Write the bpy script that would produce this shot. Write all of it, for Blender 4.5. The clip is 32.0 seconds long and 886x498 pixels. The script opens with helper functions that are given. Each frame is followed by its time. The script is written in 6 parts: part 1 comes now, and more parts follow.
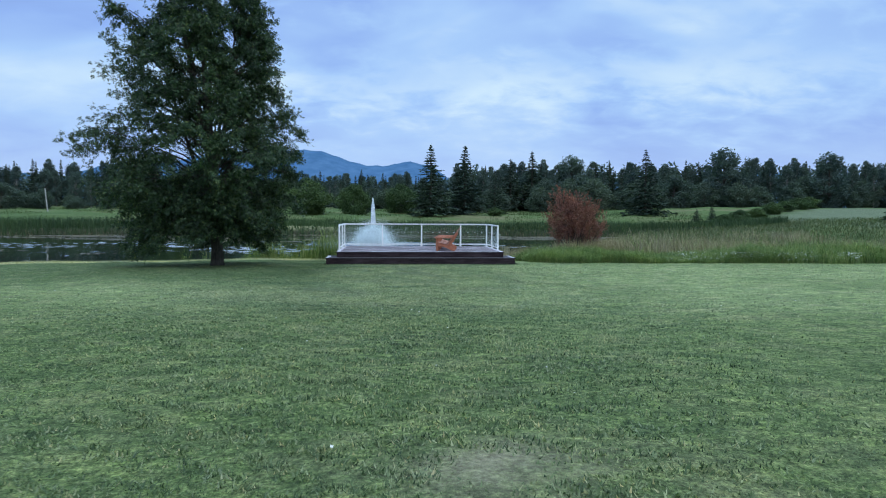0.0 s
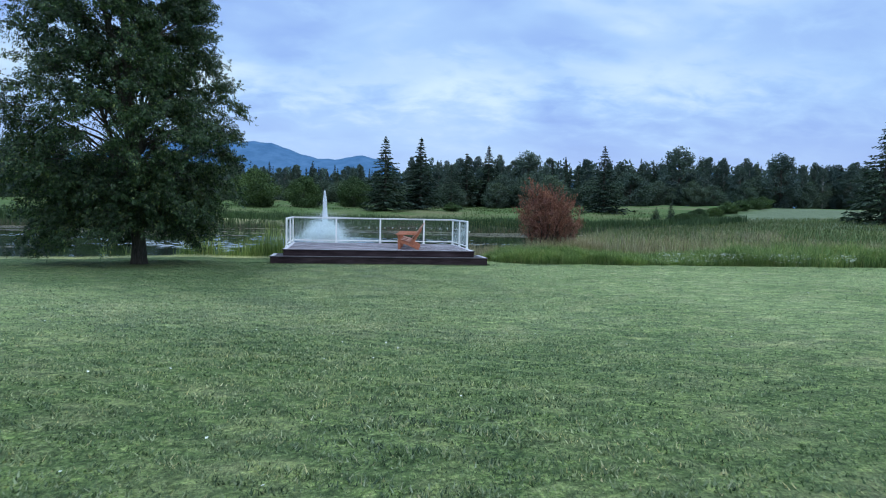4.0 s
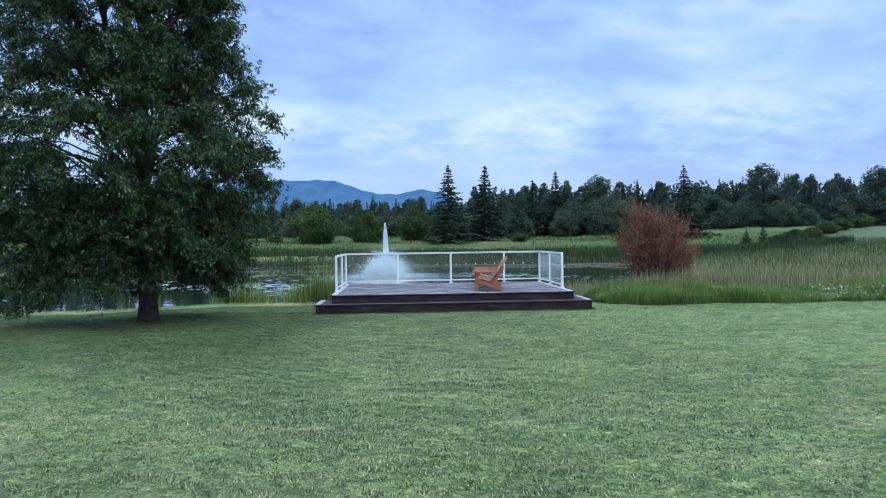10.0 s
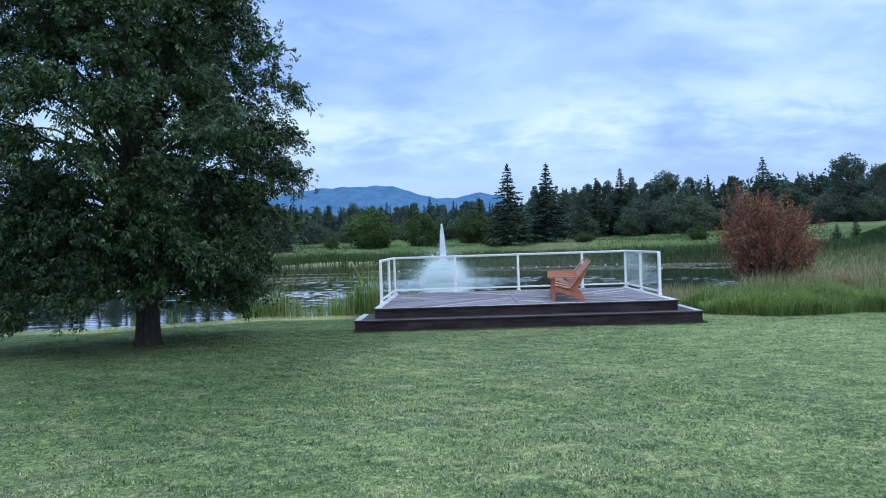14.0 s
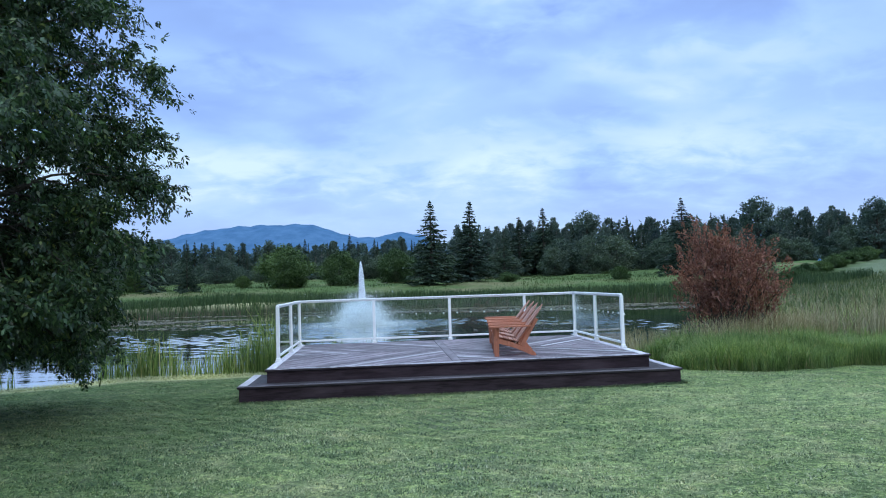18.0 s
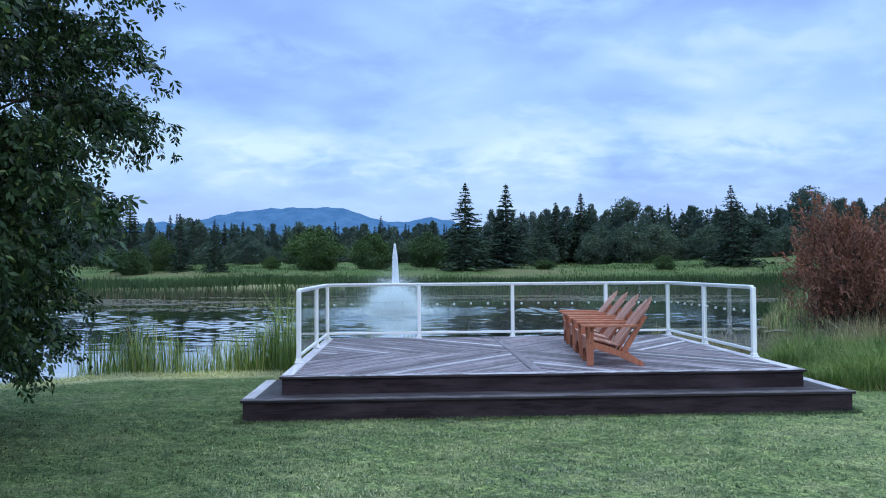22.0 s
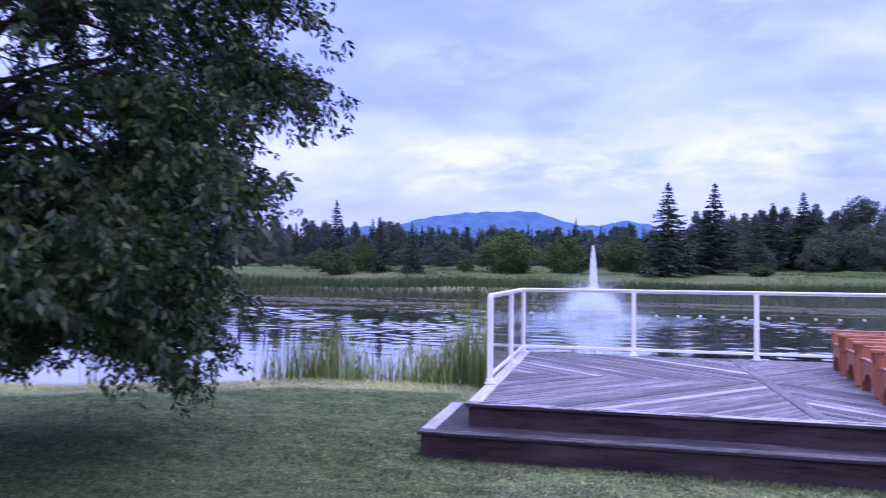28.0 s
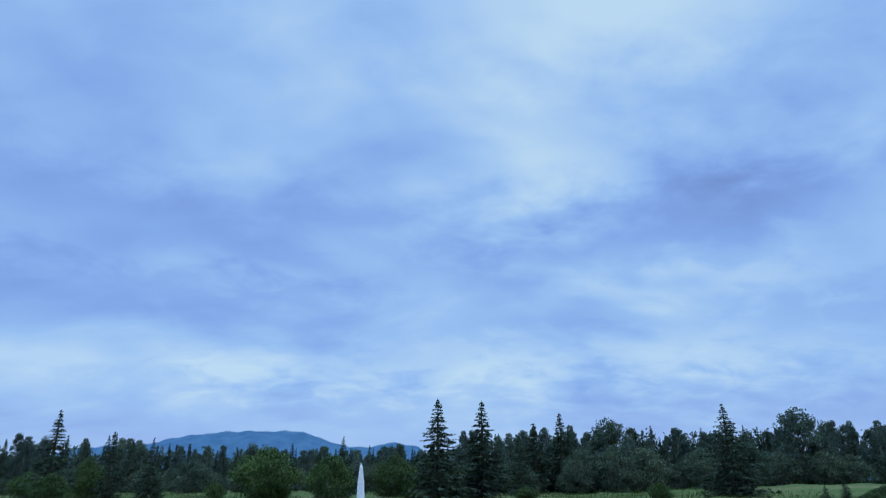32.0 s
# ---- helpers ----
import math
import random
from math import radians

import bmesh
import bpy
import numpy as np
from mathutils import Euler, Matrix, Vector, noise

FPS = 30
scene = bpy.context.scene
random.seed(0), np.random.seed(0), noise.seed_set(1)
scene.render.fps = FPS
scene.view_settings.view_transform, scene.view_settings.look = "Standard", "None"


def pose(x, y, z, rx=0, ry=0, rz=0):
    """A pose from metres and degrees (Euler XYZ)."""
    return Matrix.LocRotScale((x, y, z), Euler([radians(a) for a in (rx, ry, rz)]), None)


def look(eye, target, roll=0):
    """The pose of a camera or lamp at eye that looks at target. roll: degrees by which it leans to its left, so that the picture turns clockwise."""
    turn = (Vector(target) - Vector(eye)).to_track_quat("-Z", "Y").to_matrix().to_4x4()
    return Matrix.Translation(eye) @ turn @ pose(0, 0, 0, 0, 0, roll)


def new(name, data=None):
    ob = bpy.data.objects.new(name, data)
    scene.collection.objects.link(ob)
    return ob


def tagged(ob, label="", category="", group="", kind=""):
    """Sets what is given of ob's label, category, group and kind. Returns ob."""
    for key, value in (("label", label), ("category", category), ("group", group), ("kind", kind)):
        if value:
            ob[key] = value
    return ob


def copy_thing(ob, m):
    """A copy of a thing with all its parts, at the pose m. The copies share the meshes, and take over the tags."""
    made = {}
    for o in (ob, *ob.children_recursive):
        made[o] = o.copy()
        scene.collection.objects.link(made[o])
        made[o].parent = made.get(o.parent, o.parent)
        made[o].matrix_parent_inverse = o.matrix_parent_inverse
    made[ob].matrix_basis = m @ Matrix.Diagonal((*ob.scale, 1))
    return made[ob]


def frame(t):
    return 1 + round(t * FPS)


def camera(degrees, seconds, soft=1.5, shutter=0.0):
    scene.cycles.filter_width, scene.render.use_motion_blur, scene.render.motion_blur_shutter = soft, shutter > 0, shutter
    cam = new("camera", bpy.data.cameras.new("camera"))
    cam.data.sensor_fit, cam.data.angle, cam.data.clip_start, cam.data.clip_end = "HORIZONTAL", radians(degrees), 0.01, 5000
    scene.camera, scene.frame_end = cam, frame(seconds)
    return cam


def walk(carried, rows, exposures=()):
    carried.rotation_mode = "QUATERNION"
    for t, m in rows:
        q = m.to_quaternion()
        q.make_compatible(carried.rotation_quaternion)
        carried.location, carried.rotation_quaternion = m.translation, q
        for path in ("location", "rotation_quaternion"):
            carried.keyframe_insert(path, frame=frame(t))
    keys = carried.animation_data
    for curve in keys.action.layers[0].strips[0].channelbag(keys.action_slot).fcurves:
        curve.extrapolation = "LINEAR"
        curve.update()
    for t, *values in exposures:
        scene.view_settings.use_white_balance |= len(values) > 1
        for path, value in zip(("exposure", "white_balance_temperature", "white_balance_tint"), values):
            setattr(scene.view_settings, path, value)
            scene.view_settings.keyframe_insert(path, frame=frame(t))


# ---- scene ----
cam = camera(65.6, 32.0, soft=1.0, shutter=0.35)
PATH = [
    (0, (-1.472, -0.757, 2.021), (-1.316, 1.234, 1.917), 0.3),
    (0.5, (-1.521, -0.315, 1.989), (-1.286, 1.669, 1.881), 1.1),
    (1, (-1.448, 0.033, 2.013), (-1.159, 2.009, 1.907), 1.2),
    (1.5, (-1.478, 0.526, 1.967), (-1.195, 2.504, 1.877), 1.2),
    (2, (-1.538, 0.883, 2.004), (-1.274, 2.864, 1.917), 1.1),
    (2.5, (-1.527, 1.307, 1.972), (-1.333, 3.296, 1.883), 0.8),
    (3, (-1.591, 1.736, 1.975), (-1.385, 3.723, 1.881), 0.5),
    (3.5, (-1.611, 2.174, 1.948), (-1.353, 4.154, 1.834), 0.6),
    (5.5, (-1.651, 4.092, 1.991), (-1.322, 6.062, 1.874), 1.7),
    (6, (-1.644, 4.521, 1.923), (-1.419, 6.505, 1.809), 1.2),
    (6.5, (-1.629, 4.87, 1.953), (-1.463, 6.86, 1.849), 0.3),
    (7, (-1.619, 5.279, 1.97), (-1.471, 7.272, 1.89), -0.4),
    (7.5, (-1.562, 5.727, 1.955), (-1.43, 7.722, 1.899), -0.9),
    (8, (-1.596, 6.19, 1.933), (-1.445, 8.184, 1.898), -1.2),
    (8.5, (-1.627, 6.666, 1.92), (-1.468, 8.659, 1.883), -1.1),
    (9, (-1.623, 7.071, 1.946), (-1.497, 9.066, 1.915), -1.0),
    (9.5, (-1.643, 7.514, 1.933), (-1.528, 9.51, 1.906), -1.0),
    (10, (-1.602, 7.999, 1.926), (-1.485, 9.996, 1.901), -0.8),
    (10.5, (-1.645, 8.472, 1.901), (-1.527, 10.468, 1.872), -0.7),
    (11, (-1.594, 8.934, 1.88), (-1.445, 10.929, 1.843), -0.6),
    (11.5, (-1.559, 9.339, 1.879), (-1.424, 11.334, 1.838), -0.5),
    (12, (-1.587, 9.832, 1.866), (-1.437, 11.826, 1.826), -0.2),
    (12.5, (-1.526, 10.301, 1.799), (-1.425, 12.298, 1.768), -0.6),
    (13, (-1.581, 10.771, 1.807), (-1.541, 12.771, 1.784), -0.9),
    (13.5, (-1.59, 11.231, 1.82), (-1.599, 13.231, 1.801), -1.4),
    (15.5, (-1.577, 12.972, 1.857), (-1.7, 14.967, 1.936), -2.4),
    (16, (-1.583, 13.352, 1.858), (-1.573, 15.348, 1.974), -2.2),
    (16.5, (-1.547, 13.775, 1.871), (-1.449, 15.769, 1.982), -1.7),
    (17, (-1.536, 14.142, 1.862), (-1.367, 16.132, 1.969), -1.6),
    (17.5, (-1.597, 14.596, 1.886), (-1.368, 16.58, 1.991), -1.5),
    (18, (-1.567, 15.022, 1.859), (-1.388, 17.012, 1.955), -1.8),
    (18.5, (-1.599, 15.42, 1.809), (-1.411, 17.41, 1.888), -2.2),
    (19, (-1.624, 15.819, 1.831), (-1.441, 17.81, 1.891), -2.4),
    (19.5, (-1.666, 16.26, 1.826), (-1.565, 18.257, 1.876), -2.6),
    (20, (-1.751, 16.678, 1.834), (-1.666, 18.676, 1.881), -2.4),
    (20.5, (-1.73, 17.132, 1.814), (-1.689, 19.131, 1.86), -2.0),
    (21, (-1.807, 17.483, 1.796), (-1.765, 19.483, 1.835), -1.3),
    (21.5, (-1.894, 17.908, 1.813), (-1.791, 19.905, 1.849), -0.6),
    (22, (-1.942, 18.316, 1.799), (-1.848, 20.313, 1.856), -0.4),
    (22.5, (-2.049, 18.726, 1.793), (-1.998, 20.724, 1.879), -0.5),
    (23, (-2.118, 19.076, 1.776), (-2.238, 21.07, 1.882), -1.0),
    (23.5, (-2.161, 19.373, 1.768), (-2.619, 21.315, 1.903), -1.3),
    (24, (-2.254, 19.634, 1.783), (-2.992, 21.487, 1.921), -1.4),
    (24.5, (-2.266, 19.775, 1.777), (-3.244, 21.515, 1.908), -1.1),
    (26.5, (-2.222, 19.668, 1.803), (-3.348, 21.318, 1.907), -0.8),
    (27, (-2.181, 19.728, 1.788), (-3.19, 21.452, 1.878), -0.3),
    (27.5, (-2.186, 19.917, 1.764), (-2.93, 21.772, 1.833), 0.4),
    (28, (-2.243, 20.26, 1.77), (-2.701, 22.205, 1.837), 0.6),
    (28.5, (-2.229, 20.672, 1.7), (-2.438, 22.66, 1.756), 0.3),
    (29, (-2.243, 21.035, 1.693), (-2.263, 23.035, 1.727), 0.2),
    (29.5, (-2.275, 21.463, 1.685), (-2.155, 23.46, 1.695), 0.2),
    (30, (-2.219, 21.904, 1.652), (-2.092, 23.9, 1.7), 0.1),
    (30.5, (-2.248, 22.295, 1.632), (-2.11, 24.285, 1.782), 0.1),
    (31, (-2.302, 22.749, 1.713), (-2.142, 24.709, 2.075), 0.3),
    (31.5, (-2.258, 23.127, 1.769), (-2.103, 25.046, 2.311), 0.3),
    (32, (-2.32, 23.74, 1.703), (-2.134, 25.611, 2.387), -0.3),
]
walk(cam, [(t, look(eye, target, roll)) for t, eye, target, roll in PATH],
     exposures=[
    (0.0, -0.10, 6300, 10), (3.5, -0.05, 6350, 10), (8.0, 0.02, 6350, 10), (13.0, 0.06, 6300, 10), (15.6, 0.15, 6250, 10), (17.2, 0.07, 6250, 11), (22.0, 0.05, 6100, 12), (24.5, 0.28, 5900, 16), (26.5, 0.42, 5800, 28), (27.3, 0.38, 5950, 46), (28.1, 0.27, 5800, 60), (28.7, 0.1, 5850, 44), (29.1, 0.0, 5800, 30), (29.6, -0.02, 6200, 11), (30.5, -0.02, 6250, 10), (31.2, -0.07, 6200, 9), (32.0, -0.34, 5900, 8)])

# ---------------------------------------------------------------- sky and light
world = bpy.data.worlds.new("overcast_sky")
scene.world = world
world.use_nodes = True


def math_node(tree, op, a, b=None, clamp=False):
    n = tree.nodes.new("ShaderNodeMath")
    n.operation, n.use_clamp = op, clamp
    for i, v in enumerate((a, b)):
        if v is None:
            continue
        if isinstance(v, (int, float)):
            n.inputs[i].default_value = v
        else:
            tree.links.new(v, n.inputs[i])
    return n.outputs[0]


def mix_color(tree, fac, a, b, blend="MIX"):
    n = tree.nodes.new("ShaderNodeMix")
    n.data_type, n.blend_type = "RGBA", blend
    for slot, v in ((n.inputs[0], fac), (n.inputs[6], a), (n.inputs[7], b)):
        if isinstance(v, (int, float)):
            slot.default_value = v
        elif isinstance(v, tuple):
            slot.default_value = (*v, 1.0)
        else:
            tree.links.new(v, slot)
    return n.outputs[2]


def ramp(tree, fac, stops):
    n = tree.nodes.new("ShaderNodeValToRGB")
    el = n.color_ramp.elements
    while len(el) < len(stops):
        el.new(0.5)
    for e, (p, c) in zip(el, stops):
        e.position = p
        e.color = (*c, 1.0) if len(c) == 3 else c
    tree.links.new(fac, n.inputs[0])
    return n.outputs[0]


def noise_fac(tree, vec, scale, detail=4.0, rough=0.55, distort=0.0):
    n = tree.nodes.new("ShaderNodeTexNoise")
    n.inputs["Scale"].default_value = scale
    n.inputs["Detail"].default_value = detail
    n.inputs["Roughness"].default_value = rough
    n.inputs["Distortion"].default_value = distort
    if vec is not None:
        tree.links.new(vec, n.inputs["Vector"])
    return n.outputs["Fac"]


def mapping(tree, vec, loc=(0, 0, 0), rot=(0, 0, 0), scale=(1, 1, 1)):
    n = tree.nodes.new("ShaderNodeMapping")
    n.inputs["Location"].default_value = loc
    n.inputs["Rotation"].default_value = [radians(a) for a in rot]
    n.inputs["Scale"].default_value = scale
    tree.links.new(vec, n.inputs["Vector"])
    return n.outputs[0]


SUN_UP, SUN_TURN = 38.0, 150.0


def build_sky():
    t = world.node_tree
    t.nodes.clear()
    co = t.nodes.new("ShaderNodeTexCoord").outputs["Generated"]
    sep = t.nodes.new("ShaderNodeSeparateXYZ")
    t.links.new(co, sep.inputs[0])
    up = math_node(t, "MAXIMUM", sep.outputs["Z"], 0.0)
    # cloud sheet seen from below: flatten the direction onto a plane
    lift = math_node(t, "ADD", up, 0.30)
    px = math_node(t, "DIVIDE", sep.outputs["X"], lift)
    py = math_node(t, "DIVIDE", sep.outputs["Y"], lift)
    comb = t.nodes.new("ShaderNodeCombineXYZ")
    t.links.new(px, comb.inputs[0])
    t.links.new(py, comb.inputs[1])
    flat = mapping(t, comb.outputs[0], SKY_SHIFT, (0, 0, 12), (0.85, 1.05, 1.0))
    big = noise_fac(t, flat, 1.0, 2.0, 0.45, 0.6)
    mid = noise_fac(t, mapping(t, flat, (4.2, 1.3, 0)), 2.6, 3.0, 0.5, 0.4)
    fine = noise_fac(t, mapping(t, flat, (1.7, 8.3, 0)), 8.0, 4.0, 0.55, 0.3)
    cloud = math_node(t, "ADD", math_node(t, "MULTIPLY", big, 0.50), math_node(t, "MULTIPLY", mid, 0.34))
    cloud = math_node(t, "ADD", cloud, math_node(t, "MULTIPLY", fine, 0.16))
    cloud = math_node(t, "ADD", math_node(t, "MULTIPLY", math_node(t, "SUBTRACT", cloud, 0.5), 0.95), 0.5)
    # cloud banks and breaks: bearing and height in degrees, their spreads, how much lighter or darker
    bearing = math_node(t, "MULTIPLY", math_node(t, "ARCTAN2", sep.outputs["X"], sep.outputs["Y"]), 57.3)
    height = math_node(t, "MULTIPLY", math_node(t, "ARCSINE", sep.outputs["Z"]), 57.3)
    bearing = math_node(t, "ADD", bearing, math_node(t, "MULTIPLY", math_node(t, "SUBTRACT", mid, 0.5), 34.0))
    height = math_node(t, "ADD", height, math_node(t, "MULTIPLY", math_node(t, "SUBTRACT", fine, 0.5), 9.0))
    for b0, h0, wide, tall, lift_by in CLOUDS:
        p = math_node(t, "DIVIDE", math_node(t, "SUBTRACT", bearing, b0), wide)
        q = math_node(t, "DIVIDE", math_node(t, "SUBTRACT", height, h0), tall)
        d = math_node(t, "ADD", math_node(t, "MULTIPLY", p, p), math_node(t, "MULTIPLY", q, q))
        cloud = math_node(t, "ADD", cloud, math_node(t, "MULTIPLY", math_node(t, "EXPONENT", math_node(t, "MULTIPLY", d, -1.0)), lift_by))
    col = ramp(t, cloud, [(0.26, (0.235, 0.355, 0.72)), (0.40, (0.325, 0.51, 0.96)), (0.52, (0.44, 0.67, 1.04)), (0.68, (0.70, 0.90, 1.06))])
    low = ramp(t, up, [(0.0, (1, 1, 1)), (0.16, (0, 0, 0))])
    col = mix_color(t, math_node(t, "MULTIPLY", low, 0.62), col, (0.56, 0.71, 1.02))
    sky = t.nodes.new("ShaderNodeTexSky")
    sky.sky_type, sky.sun_disc = "NISHITA", False
    sky.sun_elevation, sky.sun_rotation = radians(SUN_UP), radians(SUN_TURN)
    clear = mix_color(t, 1.0, sky.outputs[0], (0.1, 0.1, 0.1), "MULTIPLY")
    col = mix_color(t, 0.06, col, clear)
    # an overcast sky is brightest overhead
    over = ramp(t, up, [(0.64, (1, 1, 1)), (0.92, (4.6, 4.1, 3.1))])
    col = mix_color(t, 1.0, col, over, "MULTIPLY")
    bg = t.nodes.new("ShaderNodeBackground")
    t.links.new(col, bg.inputs[0])
    bg.inputs[1].default_value = SKY_STRENGTH
    t.links.new(bg.outputs[0], t.nodes.new("ShaderNodeOutputWorld").inputs[0])


CLOUDS = ((11, 26, 9, 4, 0.22), (24, 37, 16, 7, 0.18), (31, 22, 13, 3.0, -0.14), (12, 18.5, 9, 2.0, -0.10), (-20, 15.5, 17, 2.6, -0.10), (-19, 21.5, 14, 3.4, -0.11), (-17, 33, 13, 8, -0.07),
          (17, 14.5, 7, 2.2, -0.06), (20, 11, 16, 2.6, 0.14), (28, 15.5, 10, 2.5, 0.13), (-6, 10, 11, 2.0, 0.11), (-8, 18.5, 9, 2.2, 0.05), (30, 5, 14, 2.0, -0.06))
SKY_SHIFT = (0.4, 2.1, 0.0)
SKY_STRENGTH = 1.0
build_sky()
sun = new("sun", bpy.data.lights.new("sun", "SUN"))
sun.data.energy, sun.data.angle, sun.data.color = 0.9, radians(25), (1.0, 0.95, 0.88)
sun.matrix_world = pose(0, 0, 40, 90 - SUN_UP, 0, 180 - SUN_TURN)

# ---------------------------------------------------------------- materials


def material(name, build):
    m = bpy.data.materials.new(name)
    m.use_nodes = True
    t = m.node_tree
    t.nodes.clear()
    out = t.nodes.new("ShaderNodeOutputMaterial")
    t.links.new(build(t), out.inputs[0])
    return m


def principled(t, color, rough=0.6, metal=0.0, bump=None, bump_strength=0.2, bump_distance=0.01, spec=0.5):
    p = t.nodes.new("ShaderNodeBsdfPrincipled")
    if isinstance(color, tuple):
        p.inputs["Base Color"].default_value = (*color, 1)
    else:
        t.links.new(color, p.inputs["Base Color"])
    if isinstance(rough, (int, float)):
        p.inputs["Roughness"].default_value = rough
    else:
        t.links.new(rough, p.inputs["Roughness"])
    p.inputs["Metallic"].default_value = metal
    p.inputs["Specular IOR Level"].default_value = spec
    if bump is not None:
        b = t.nodes.new("ShaderNodeBump")
        b.inputs["Strength"].default_value = bump_strength
        b.inputs["Distance"].default_value = bump_distance
        t.links.new(bump, b.inputs["Height"])
        t.links.new(b.outputs[0], p.inputs["Normal"])
    return p.outputs[0]


def object_co(t):
    return t.nodes.new("ShaderNodeTexCoord").outputs["Object"]


def place_co(t):
    return t.nodes.new("ShaderNodeNewGeometry").outputs["Position"]


def island(t):
    return t.nodes.new("ShaderNodeNewGeometry").outputs["Random Per Island"]


def own_random(t):
    return t.nodes.new("ShaderNodeObjectInfo").outputs["Random"]


def foliage(name, dark, mid, light, through_light=0.3, rough=0.55, patch=0.35, extra=None, drift=None):
    """Leaves: each one a little different, patches of lighter growth, light that comes through."""
    def build(t):
        r = island(t)
        col = ramp(t, r, [(0.0, dark), (0.55, mid), (1.0, light)] if extra is None else [(0.0, dark), (0.5, mid), (0.93, light), (0.97, extra)])
        n = noise_fac(t, place_co(t), patch, 3.0)
        tone = ramp(t, n, [(0.3, (0.72, 0.76, 0.8)), (0.7, (1.25, 1.2, 1.0))])
        col = mix_color(t, 1.0, col, tone, "MULTIPLY")
        if drift is not None:
            # thin dry places and lusher ones, a stride or more across
            wide = noise_fac(t, mapping(t, place_co(t), rot=(0, 0, 14), scale=(0.55, 1.0, 1.0)), 0.55, 5.0, 0.62, 0.5)
            clump = noise_fac(t, mapping(t, place_co(t), rot=(0, 0, 30), scale=(0.6, 1.0, 1.0)), 3.6, 5.0, 0.65, 0.6)
            col = mix_color(t, 1.0, col, ramp(t, clump, [(0.34, (0.50, 0.56, 0.56)), (0.48, (0.98, 1.0, 1.0)), (0.66, (1.22, 1.16, 1.14))]), "MULTIPLY")
            col = mix_color(t, math_node(t, "MULTIPLY", ramp(t, wide, [(0.47, (0, 0, 0)), (0.66, (1, 1, 1))]), 0.45), col, mix_color(t, 1.0, col, drift, "MULTIPLY"))
            col = mix_color(t, 1.0, col, ramp(t, wide, [(0.33, (0.66, 0.76, 0.74)), (0.50, (0.96, 0.96, 0.97))]), "MULTIPLY")
        whole = mix_color(t, 1.0, col, ramp(t, own_random(t), [(0.0, (0.8, 0.85, 0.88)), (1.0, (1.15, 1.1, 1.0))]), "MULTIPLY")
        p = principled(t, whole, rough, spec=0.3)
        tr = t.nodes.new("ShaderNodeBsdfTranslucent")
        t.links.new(mix_color(t, 1.0, whole, (1.1, 1.25, 0.7), "MULTIPLY"), tr.inputs[0])
        mx = t.nodes.new("ShaderNodeMixShader")
        mx.inputs[0].default_value = through_light
        t.links.new(p, mx.inputs[1])
        t.links.new(tr.outputs[0], mx.inputs[2])
        return mx.outputs[0]
    return material(name, build)


def bark(name, dark, light):
    def build(t):
        v = mapping(t, object_co(t), scale=(9, 9, 1.6))
        n = noise_fac(t, v, 3.0, 6.0, 0.65, 0.4)
        m = noise_fac(t, object_co(t), 1.3, 3.0)
        col = mix_color(t, math_node(t, "MULTIPLY", m, 0.45), ramp(t, n, [(0.32, dark), (0.68, light)]), (0.10, 0.11, 0.07))
        return principled(t, col, 0.9, bump=n, bump_strength=1.0, bump_distance=0.06, spec=0.2)
    return material(name, build)


